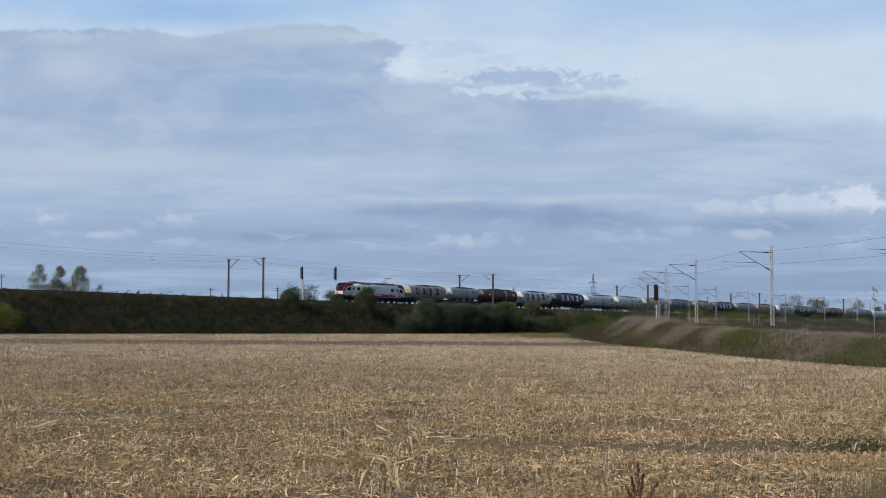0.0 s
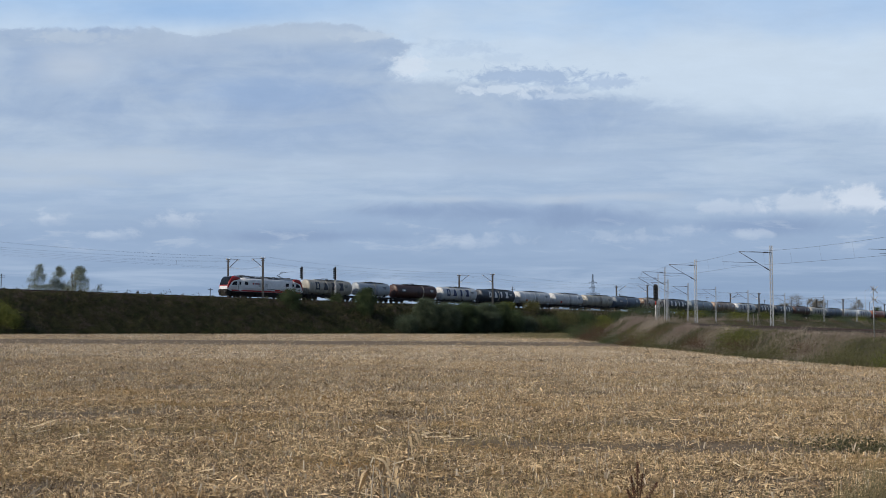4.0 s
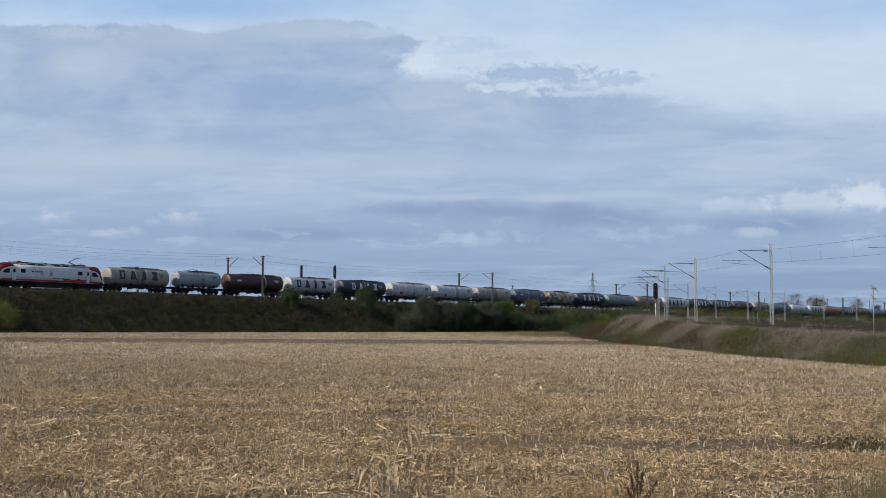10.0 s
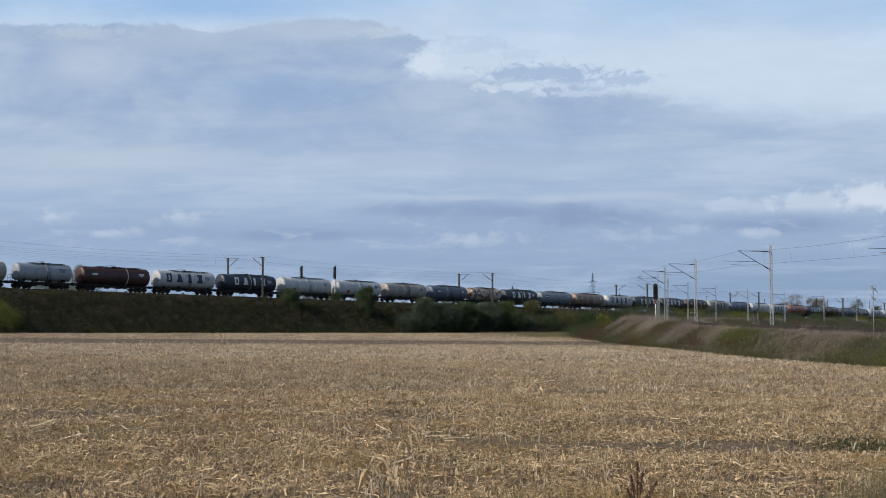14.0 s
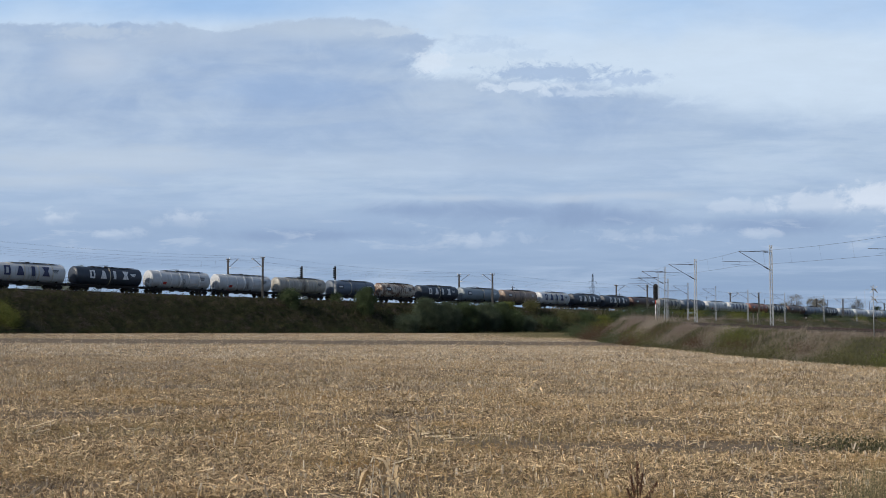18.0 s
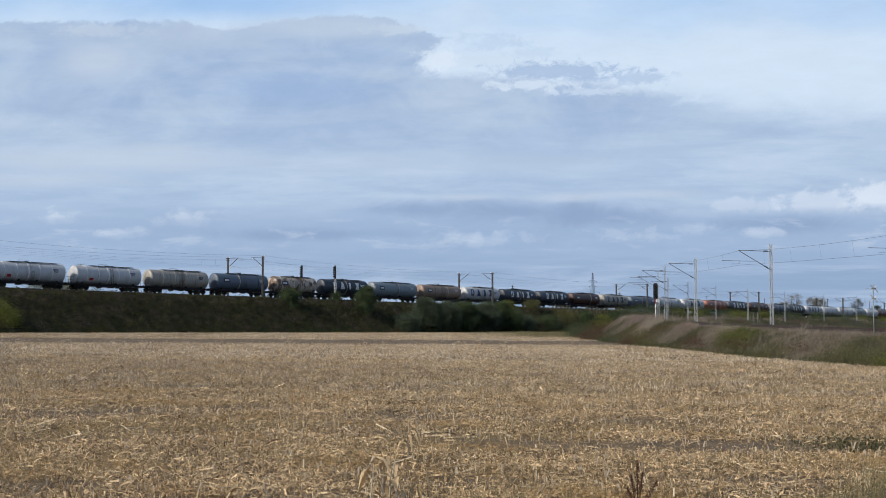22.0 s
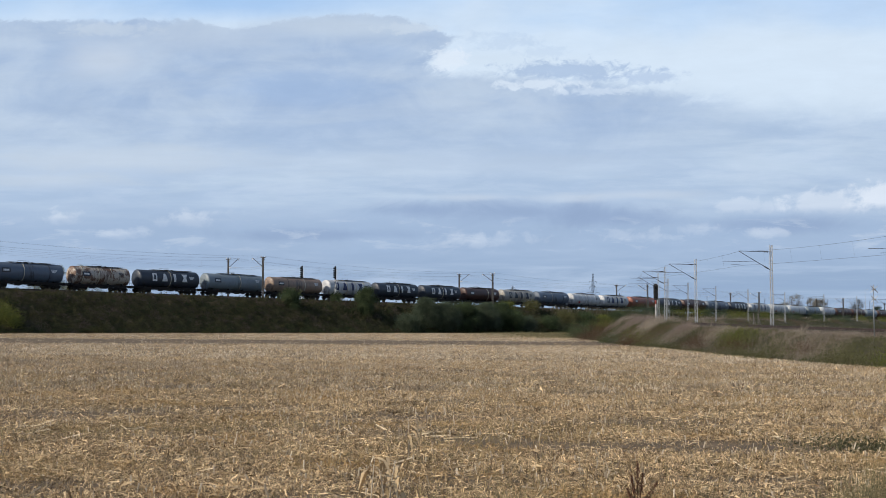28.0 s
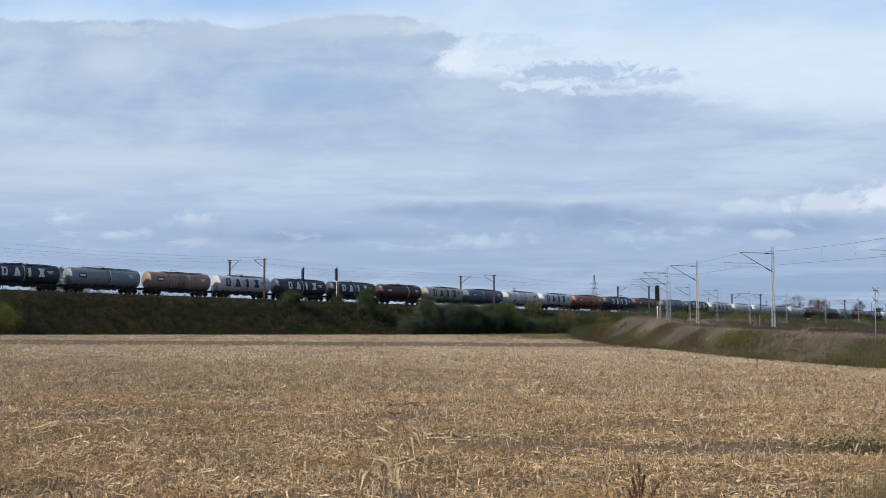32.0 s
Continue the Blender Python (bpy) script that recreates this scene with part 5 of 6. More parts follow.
BUSH_GREEN = leaf_stuff("bush_leaves", (0.042, 0.062, 0.030), (0.126, 0.164, 0.074), None, 0.7, 0.8, 0.3, 1.0, 2.0, 0.4)
BUSH_BRIGHT = leaf_stuff("yellow_green_leaves", (0.07, 0.085, 0.018), (0.20, 0.21, 0.05), None, 0.5)
BUSH_GREY = leaf_stuff("grey_green_leaves", (0.054, 0.074, 0.046), (0.152, 0.186, 0.118), None, 0.7, 0.8, 0.3, 1.0, 2.0, 0.4)
BANK_WEED = leaf_stuff("olive_weeds", (0.06, 0.064, 0.026), (0.19, 0.18, 0.078), None, 0.5, 0.75, 0.25)
TREE_GREY = leaf_stuff("silver_green_leaves", (0.135, 0.165, 0.13), (0.33, 0.37, 0.295), None, 0.4, 0.65, 0.4)
TREE_BARE = leaf_stuff("thin_brown_leaves", (0.12, 0.114, 0.095), (0.27, 0.255, 0.21), None, 0.5, 0.7, 0.35)
BUSH_AUTUMN = leaf_stuff("red_brown_leaves", (0.06, 0.034, 0.022), (0.13, 0.075, 0.045), None, 0.5)
DRY_GRASS = leaf_stuff("dry_grass", (0.20, 0.162, 0.128), (0.45, 0.39, 0.315), (0.26, 0.205, 0.175), 0.14, 0.8, 0.36, 1.0, 1.6, 0.5)
GREEN_GRASS = leaf_stuff("bank_grass", (0.050, 0.056, 0.024), (0.155, 0.155, 0.070), (0.14, 0.100, 0.062), 0.16, 0.8, 0.36, 1.0, 1.6, 0.5)
VERGE = leaf_stuff("verge_grass", (0.11, 0.10, 0.048), (0.30, 0.26, 0.145), None, 0.2, 0.8, 0.3)
FIELD_GRASS = leaf_stuff("field_grass", (0.19, 0.13, 0.052), (0.55, 0.43, 0.22), (0.25, 0.20, 0.09), 0.4)
WEED = leaf_stuff("field_weeds", (0.048, 0.050, 0.026), (0.15, 0.14, 0.072), None, 0.6)


def fan(near, far, density):
    """Even random places on the field inside the seen wedge."""
    count = int(0.40 * (far * far - near * near) * density)
    y = np.sqrt(rng.uniform(near * near, far * far, count))
    x = rng.uniform(-0.405, 0.405, count) * y
    return x, y


def on_field(x, y):
    """Not past the feet of the banks."""
    foot_main = (x + 235.3) * 0.759 - y * 0.6507 > 17.0
    foot_branch = x < np.interp(y, [60, 78, 95, 131, 161, 200, 260], [35.4, 28.3, 25.5, 23.6, 22.6, 23.2, 34])
    return foot_main & foot_branch | (y < 60)


def bare_strip(x, y):
    """A bare strip of soil across the field near its far end."""
    mid = 142 + 0.36 * x
    return 1.0 / (1.0 + np.abs((y - mid) / 14.0) ** 8)


def flakes(x, y, z, length, width):
    """Short flat bits of straw, tilted every way: one quad each."""
    count = len(x)
    yaw = rng.uniform(0, 2 * math.pi, count)
    d = np.stack([np.cos(yaw), np.sin(yaw), rng.normal(0, 0.45, count)], 1) * (length / 2)[:, None]
    s = np.stack([-np.sin(yaw), np.cos(yaw), rng.uniform(-1.2, 1.2, count)], 1) * (width / 2)[:, None]
    c = np.stack([x, y, z], 1)
    return np.stack([c - d - s, c - d + s, c + d + s * 0.5, c + d - s * 0.5], 1)


def stalks(x, y, z, length, width, rise):
    """Broken stalks lying about: three-sided bars."""
    count = len(x)
    yaw = rng.uniform(0, 2 * math.pi, count)
    d = np.stack([np.cos(yaw), np.sin(yaw), rise], 1) * (length / 2)[:, None]
    s = np.stack([-np.sin(yaw), np.cos(yaw), np.zeros(count)], 1) * (width / 2)[:, None]
    u = np.array([[0, 0, 1.0]]) * width[:, None] * 0.8
    c = np.stack([x, y, z], 1)
    a0, a1, b0, b1, t0, t1 = c - d - s, c + d - s, c - d + s, c + d + s, c - d + u, c + d + u
    return np.concatenate([np.stack([a0, t0, t1, a1], 1), np.stack([t0, b0, b1, t1], 1), np.stack([a0, a1, b1, b0], 1)])


def worn(x, y):
    """Where the soil shows: a wheel rut that crosses the near field, and bare patches."""
    rut = np.exp(-((y - 26.4 - 0.02 * x) / 1.4) ** 2) * np.clip((x + 1.0) / 3.0, 0, 1)
    second = 0.6 * np.exp(-((y - 33.5 + 0.03 * x) / 0.8) ** 2)
    bare = np.exp(-((x + 6.9) / 1.3) ** 2 - ((y - 19.6) / 0.7) ** 2) + 0.8 * np.exp(-((x - 0.3) / 1.4) ** 2 - ((y - 20.6) / 0.5) ** 2)
    return np.clip(np.maximum(np.maximum(rut, second), bare), 0, 1)


stub, strew = [], []
for near, far, density, tall in ((15.5, 40, 6.5, 0.9), (40, 75, 23.0, 0.75), (75, 130, 21.0, 0.66), (130, 300, 9.0, 0.55)):
    x, y = fan(near, far, density)
    row = np.round(y / 0.75) * 0.75 + rng.normal(0, 0.07, len(y))
    y = np.where(rng.random(len(y)) < 0.8, row, y)
    keep = on_field(x, y) & (rng.random(len(x)) > 0.96 * bare_strip(x, y)) & (rng.random(len(x)) > 0.8 * worn(x, y)) & (rng.random(len(x)) < np.clip(0.30 + 0.5 * lumps(x, y, 9.0, 2.0) + 1.5 * (lumps(x * 0.35, y, 1.7, 6.0) - 0.4), 0.10, 1.0))
    x, y = x[keep], y[keep]
    h = rng.uniform(0.06, 0.30, len(x)) * tall
    base = np.stack([x, y, field_zv(x, y) - 0.02], 1)
    lean = rng.normal(0, 0.06, (len(x), 3))
    lean[:, 2] = 0
    wdt = rng.uniform(0.016, 0.045, len(x)) * (1.0 if far < 80 else 1.15 if far < 140 else 1.5)
    yaw = rng.normal(-0.6, 0.6, len(x))
    stub.append(blades(base, h, wdt, lean, 0.85, yaw))
    if far < 80:
        stub.append(blades(base, h, wdt, lean, 0.85, yaw + math.pi / 2))
for near, far, density, size in ((15.5, 26, 470, 1.0), (26, 45, 260, 1.05), (45, 80, 92, 1.25), (80, 150, 27.0, 1.5), (150, 300, 9.0, 1.9)):
    x, y = fan(near, far, density)
    keep = on_field(x, y) & (rng.random(len(x)) > 0.93 * bare_strip(x, y)) & (rng.random(len(x)) > 0.85 * worn(x, y)) & (rng.random(len(x)) < np.clip(2.0 * (0.6 * lumps(x, y, 2.6, 5.0) + 0.4 * lumps(x * 0.4, y, 0.7, 3.0)) - 0.22, 0.08, 1.0) * (1.0 if far < 30 else np.clip(0.35 + 1.15 * lumps(x * 0.12, y, 2.4, 11.0), 0.25, 1.0)))
    x, y = x[keep], y[keep]
    length = np.clip(rng.gamma(1.7, 0.072, len(x)) * size, 0.04, 0.6)
    wide = rng.gamma(1.5, 0.0052, len(x)) * size + 0.004
    z = field_zv(x, y) + rng.uniform(0.0, 0.06, len(x))
    if far < 50:
        strew.append(litter(x, y, z, length, wide, rng.uniform(0.01, 0.13, len(x))))
    else:
        strew.append(flakes(x, y, z + rng.uniform(0.01, 0.10, len(x)), length, wide))
# broad husks and long broken stalks, the largest bits
x, y = fan(15.5, 45, 3.0)
keep = rng.random(len(x)) > 0.8 * worn(x, y)
x, y = x[keep], y[keep]
strew.append(litter(x, y, field_zv(x, y) + 0.04, rng.uniform(0.12, 0.36, len(x)), rng.uniform(0.02, 0.05, len(x)), rng.uniform(0.02, 0.10, len(x))))
x, y = fan(15.5, 30, 1.3)
clear_of = worn(x, y) < 0.3
x, y = x[clear_of], y[clear_of]
fallen = stalks(x, y, field_zv(x, y) + rng.uniform(0.02, 0.08, len(x)), rng.gamma(3.0, 0.13, len(x)) + 0.12, rng.uniform(0.015, 0.034, len(x)), rng.normal(0, 0.16, len(x)))
tagged(new("maize_stalks", quads("maize_stalks", fallen, PALE_STALK)), "broken pale maize stalks lying on the field", "crop residue", kind="stuff")
x, y = np.concatenate([fan(15.5, 32, 150), fan(32, 60, 45)], 1)
keep = rng.random(len(x)) < (1.4 * lumps(x, y, 3.2, 9.0) - 0.15) * (1 - 0.7 * worn(x, y))
base = np.stack([x, y, field_zv(x, y)], 1)[keep]
lean = rng.normal(0, 0.05, base.shape)
lean[:, 2] = 0
tagged(new("field_grass", quads("field_grass", blades(base, rng.uniform(0.05, 0.22, len(base)), rng.uniform(0.005, 0.013, len(base)), lean, 0.3), FIELD_GRASS)), "thin dry grass between the stubble", "grass", kind="stuff")
tagged(new("maize_stubble", quads("maize_stubble", np.concatenate(stub), STUBBLE)), "rows of cut pale maize stubble on the field", "stubble", kind="stuff")
tagged(new("maize_litter", quads("maize_litter", np.concatenate(strew), STRAW)), "scattered dry maize leaves and stalks on the soil", "crop residue", kind="stuff")


# scrub over the high bank
def bank_places(s0, s1, o0, o1, density):
    count = int((s1 - s0) * (o1 - o0) * density)
    s, o = rng.uniform(s0, s1, count), rng.uniform(o0, o1, count)
    z = 11.73 - 0.01953 * s - 0.75 - np.maximum(o - 8.2, 0) / (1.35 * 9.0) * 8.25
    x = -235.3 + 0.6507 * s + o * 0.759
    y = 0.759 * s - o * 0.6507
    return s, o, x, y, z


s_, o_, x_, y_, z_ = bank_places(185, 470, 5.5, 19.5, 88)
keep = z_ > field_zv(x_, y_) - 0.3
s_, o_, x_, y_, z_ = s_[keep], o_[keep], x_[keep], y_[keep], z_[keep]
puff = 0.10 + 1.5 * lumps(s_ + 0.6 * np.sin(o_), o_ * 1.3, 1.9, 3.0) ** 2 + 2.0 * lumps(s_ + np.sin(o_ * 1.7), o_, 0.75, 7.0) ** 3
puff = puff * np.clip((o_ - 6.8) / 3.0, 0.06, 1.0)
centre = np.stack([x_, y_, z_ + puff * rng.uniform(0, 1, len(x_)) ** 0.5], 1)
s_, o_, x_, y_, z_ = bank_places(440, 740, 4.5, 22, 9)
centre = np.concatenate([centre, np.stack([x_, y_, np.maximum(z_, field_zv(x_, y_)) + 1.1 * lumps(s_, o_, 2.5, 1.0) * rng.random(len(x_))], 1)])
tagged(new("bank_scrub", quads("bank_scrub", leaves(centre, rng.uniform(0.06, 0.15, len(centre))), SCRUB)), "dark low scrub and brambles on the high bank", "scrub", kind="stuff")
# clumps of bramble, weeds and dead stalks that stand out of it
def clump_cloud(count, size0, size1, s0, s1, o0, o1):
    s, o, x, y, z = bank_places(s0, s1, o0, o1, count / ((s1 - s0) * (o1 - o0)))
    z = np.maximum(z, field_zv(x, y))
    size = rng.uniform(size0, size1, len(x))
    each = 130
    d = rng.normal(size=(len(x), each, 3))
    d /= np.linalg.norm(d, axis=2)[:, :, None]
    d[:, :, 2] = np.abs(d[:, :, 2])
    d *= (rng.random((len(x), each)) ** 0.35 * size[:, None])[:, :, None] * np.array([1.0, 1.0, 0.9])
    return (np.stack([x, y, z], 1)[:, None, :] + d + rng.normal(0, 0.06, d.shape)).reshape(-1, 3)


for kind_, amount, size0, size1, mat_, label_ in (("bramble_clumps", 760, 0.6, 1.7, BRAMBLE, "dark green bramble clumps on the high bank"), ("weed_clumps", 720, 0.4, 1.4, OLIVE_WEED, "olive weed clumps on the high bank"),
                                                  ("dead_weed_clumps", 560, 0.4, 1.1, DRY_WEED, "grey-brown dead weed clumps on the high bank")):
    centre = clump_cloud(amount, size0, size1, 188, 430, 7.4 if mat_ is DRY_WEED else 9.5, 15.5 if mat_ is DRY_WEED else 19.0)
    tagged(new(kind_, quads(kind_, leaves(centre, rng.uniform(0.05, 0.12, len(centre))), mat_)), label_, "scrub", kind="stuff")
# pale grass along its crown
s_, o_, x_, y_, z_ = bank_places(185, 600, 4.2, 8.4, 9)
keep = rng.random(len(s_)) < 0.2 + lumps(s_, o_, 5.0, 1.0)
base = np.stack([x_, y_, z_], 1)[keep]
lean = rng.normal(0, 0.12, base.shape)
lean[:, 0] += 0.12
lean[:, 2] = 0
tagged(new("crown_grass", quads("crown_grass", blades(base, rng.uniform(0.15, 0.5, len(base)), rng.uniform(0.03, 0.06, len(base)), lean, 0.2), GREEN_GRASS)), "thin dry grass along the top of the bank", "grass", kind="stuff")


# grass on the low bank of the branch line
def branch_places(i0, i1, o0, o1, density):
    pts = np.array([tuple(p) for p in branch_line])
    seg = rng.integers(i0, i1, int((i1 - i0) * 4.0 * (o1 - o0) * density))
    t = rng.random(len(seg))
    p = pts[seg] * (1 - t)[:, None] + pts[seg + 1] * t[:, None]
    d = pts[seg + 1] - pts[seg]
    d /= np.linalg.norm(d[:, :2], axis=1)[:, None]
    o = rng.uniform(o0, o1, len(seg))
    x, y = p[:, 0] - d[:, 1] * o, p[:, 1] + d[:, 0] * o
    z = p[:, 2] - 0.7 - np.maximum(np.abs(o) - 3.4, 0) / (1.7 * 6.5) * 5.75 + np.clip((1.9 - np.abs(o)) / 0.5, 0, 1) * 0.45
    return x, y, z, o


first = next(i for i, p in enumerate(branch_line) if p.y > 66)
last = next(i for i, p in enumerate(branch_line) if p.y > 455)
dry, green = [], []
for o0, o1, density in ((2.3, 12.5, 72), (1.6, 3.8, 150), (-9.0, -1.1, 40)):
    x, y, z, o = branch_places(first, last, o0, o1, density)
    keep = (z > field_zv(x, y) - 0.2) | ((o > 0) & ~on_field(x + 0.8, y) & (o < 11.5))
    x, y, z, o = x[keep], y[keep], np.maximum(z, field_zv(x, y) - 0.05)[keep], o[keep]
    tone = lumps(x, y * 0.6, 4.5, 4.0) + 0.25 * lumps(x, y, 1.3, 8.0) - 0.12
    upper = np.clip(1.25 - np.abs(o - 2.0) / 6.0, -0.2, 1)
    is_dry = rng.random(len(x)) < np.clip(2.2 * (tone - 0.48) + 0.75 * (upper - 0.58) + 0.22 * (y < 112), 0.03, 0.88)
    for mask, out, h0, h1 in ((is_dry, dry, 0.45, 1.25), (~is_dry, green, 0.25, 0.75)):
        base = np.stack([x, y, z], 1)[mask]
        h = rng.uniform(h0, h1, len(base)) * (0.3 + 1.3 * lumps(base[:, 0], base[:, 1], 2.6, 6.0) * lumps(base[:, 0], base[:, 1], 0.9, 2.0) * 1.6) * np.where(np.abs(o[mask]) < 4.6, np.where(base[:, 1] > 146, 1.15, 0.55), 0.9)
        lean = rng.normal(0, 0.12, base.shape)
        lean[:, :2] += rng.normal(0, 0.30, (len(base), 2)) * h[:, None]
        lean[:, 0] += (0.15 + 0.55 * lumps(base[:, 0], base[:, 1], 3.5, 7.0)) * h
        lean[:, 2] = -0.12 * h
        out.append(blades(base, h, rng.uniform(0.012, 0.030, len(base)), lean, 0.3))
tagged(new("dry_grass", quads("dry_grass", np.concatenate(dry), DRY_GRASS)), "tall pale dry grass bent by the wind on the low bank", "grass", kind="stuff")
tagged(new("green_grass", quads("green_grass", np.concatenate(green), GREEN_GRASS)), "green and brown weeds between the dry grass", "grass", kind="stuff")


def bush(p, width, height, material, label, count=2500, leaf=0.13, seed=0, stems=5, name="bush", group="bushes along the railway", clumps=None, lift=0.12, thin=0.30, cone=False):
    """A shrub or small tree: tapered stems that fork, and a crown of leaf clumps with gaps."""
    r = np.random.default_rng(seed)
    w = thing(name, label, "tree" if name == "tree" else "bush", Matrix.Translation(p), group)
    stem = Shape()
    clumps = clumps or max(9, int(width * height * 1.6))
    heart = []
    for i in range(clumps):
        a, k = r.uniform(0, 2 * math.pi), r.random() ** 0.5
        z = height * (lift + ((0.975 if cone else 0.93) - lift) * r.random() ** (1.35 if cone else 0.8))
        reach = min(1.0, (height - z) / 8.0) ** 0.85 if cone else math.sin(min(1.0, max(0.12, (z / height - lift * 0.6) * 1.15)) * math.pi * 0.80 + 0.28)
        heart.append((width / 2 * 0.86 * k * math.cos(a) * reach, width / 2 * 0.86 * k * math.sin(a) * reach, z))
    for i in range(stems):
        a = 2 * math.pi * i / stems + r.uniform(-0.4, 0.4)
        end = heart[(i * 3) % len(heart)]
        mid = (end[0] * 0.35 + 0.1 * math.cos(a), end[1] * 0.35 + 0.1 * math.sin(a), end[2] * 0.55)
        rad = 0.012 * height + 0.02
        stem.tube([(0.08 * math.cos(a), 0.08 * math.sin(a), -0.4), mid, end], [rad, rad * 0.6, rad * 0.15], 6)
        for j in range(3):
            tip = heart[(i * 7 + j * 5 + 1) % len(heart)]
            stem.tube([mid, ((mid[0] + tip[0]) / 2, (mid[1] + tip[1]) / 2, (mid[2] + tip[2]) / 2 + 0.05 * height), tip], [rad * 0.45, rad * 0.3, rad * 0.08], 5)
    part("stem" if name == "bush" else "trunk", stem, BARK, w)
    if cone:
        heart = [(hx + 0.11 * (hz - lift * height), hy, hz) for hx, hy, hz in heart]
    pick = r.integers(0, len(heart), count)
    spread = width * thin / math.sqrt(max(1.0, width * height / 6))
    centre = np.array(heart)[pick] + np.clip(r.normal(0, 1, (count, 3)), -1.7, 1.7) * np.array([spread, spread, spread * 0.8]) * r.uniform(0.4, 1.1, count)[:, None]
    if cone:
        spray = np.clip(r.normal(0.2, 0.5, count), -0.6, 1.1) * (0.5 + 0.06 * (height - np.array(heart)[pick][:, 2]))       # twigs blown up and to one side
        centre[:, 0] += spray * 0.75
        centre[:, 2] += spray * 0.6
    centre[:, 2] = np.maximum(centre[:, 2], 0.03)
    part("crown", quads("crown", leaves(centre, r.uniform(0.6, 1.3, count) * leaf), material), material, w)
    return w


def bank_z(s, o):
    return 11.73 - 0.01953 * s - 0.75 - max(o - 8.2, 0) / (1.35 * 9.0) * 8.25


def bank_bush(view, off, width, height, material, label, **more):
    s = line_s(view, off)
    p = line(s, off)
    p.z = max(bank_z(s, off), field_z(p.x, p.y)) - 0.1
    bush(p, width, height, material, label, seed=int(abs(view) * 9000), **more)


BUSHES = [
    (-0.131, 10.5, 3.8, 3.6, BUSH_GREEN, "dark green bush at the top of the bank"),
    (-0.066, 12.5, 4.6, 6.2, BUSH_GREEN, "tall dark green bush on the bank slope"),
    (-0.092, 7.0, 2.2, 1.8, BUSH_GREEN, "small green bush by the signal post"),
    (-0.379, 14.5, 4.2, 2.4, BUSH_BRIGHT, "yellow-green bush on the bank slope"),
    (-0.372, 16.5, 3.6, 2.0, BUSH_BRIGHT, "yellow-green bush at the foot of the bank"),
    (-0.031, 17.5, 5.0, 3.8, BUSH_GREY, "grey-green bush at the foot of the bank"),
    (-0.015, 15.5, 6.6, 6.4, BUSH_GREY, "grey-green bush on the bank slope"),
    (0.002, 17.5, 7.0, 6.4, BUSH_GREY, "grey-green bush at the foot of the bank"),
    (0.018, 17.0, 7.2, 6.6, BUSH_GREEN, "dark green bush at the foot of the bank"),
    (0.036, 17.0, 7.4, 6.6, BUSH_GREY, "grey-green bush at the foot of the bank"),
    (0.050, 16.0, 6.6, 6.2, BUSH_GREEN, "dark green bush on the bank slope"),
    (0.060, 18.0, 5.6, 5.2, BUSH_GREEN, "dark green bush at the foot of the bank"),
    (0.072, 17.0, 4.2, 3.6, BUSH_GREY, "grey-green bush at the foot of the bank"),
    (0.055, 11.0, 3.6, 3.2, BUSH_BRIGHT, "yellowish bush near the rails"),
    (0.076, 9.0, 4.0, 2.4, BANK_WEED, "olive bush at the top of the bank"),
    (0.105, 13.0, 6.0, 2.6, BANK_WEED, "olive thicket on the bank slope"),
    (0.090, 15.0, 6.0, 2.2, BUSH_GREEN, "green thicket on the bank slope"),
    (0.122, 14.0, 6.0, 3.0, BUSH_GREEN, "green thicket where the two banks meet"),
    (0.136, 16.0, 6.0, 3.8, BUSH_BRIGHT, "bright green bush where the two banks meet"),
    (0.150, 14.0, 7.0, 3.6, BUSH_GREEN, "green bush where the two banks meet"),
]
for row in BUSHES:
    bank_bush(*row, count=int(900 * row[2] * row[3]), leaf=0.10)
# low bushes between the two lines
r2 = random.Random(4)
for i in range(22):
    view = 0.165 + 0.010 * i + r2.uniform(-0.003, 0.003)
    mat, label = r2.choice([(BUSH_GREEN, "low dark green bush between the two lines"), (BUSH_GREEN, "low dark green bush between the two lines"), (BUSH_BRIGHT, "low yellow-green bush between the two lines"), (BUSH_BRIGHT, "low yellow-green bush between the two lines"), (BUSH_GREY, "low grey-green bush between the two lines")])
    off = r2.uniform(8.5, 10.5)
    s = line_s(view, off)
    p = line(s, off, -1.6)
    bush(p, r2.uniform(4.5, 8.0), r2.uniform(1.4, 2.4), mat, label, 3600, 0.10, 300 + i)

# rank grass on the flat between the two lines
s_, o_, x_, y_, z_ = bank_places(390, 760, 6.0, 46.0, 4.5)
base = np.stack([x_, y_, np.maximum(z_, field_zv(x_, y_))], 1)
lean = rng.normal(0, 0.15, base.shape)
lean[:, 2] = 0
high = rng.uniform(0.4, 1.3, len(base)) * (0.4 + lumps(x_, y_, 6.0, 3.0))
wide = rng.uniform(0.06, 0.16, len(base))
pale = rng.random(len(base)) < np.clip(1.4 * lumps(x_, y_, 9.0, 5.0) - 0.2, 0.1, 0.85)
for name_, mask, mat_, label_ in (("rank_grass", ~pale, GREEN_GRASS, "rank green and brown grass between the two lines"), ("pale_rank_grass", pale, DRY_GRASS, "pale dry grass between the two lines")):
    tagged(new(name_, quads(name_, blades(base[mask], high[mask], wide[mask], lean[mask], 0.3), mat_)), label_, "grass", kind="stuff")

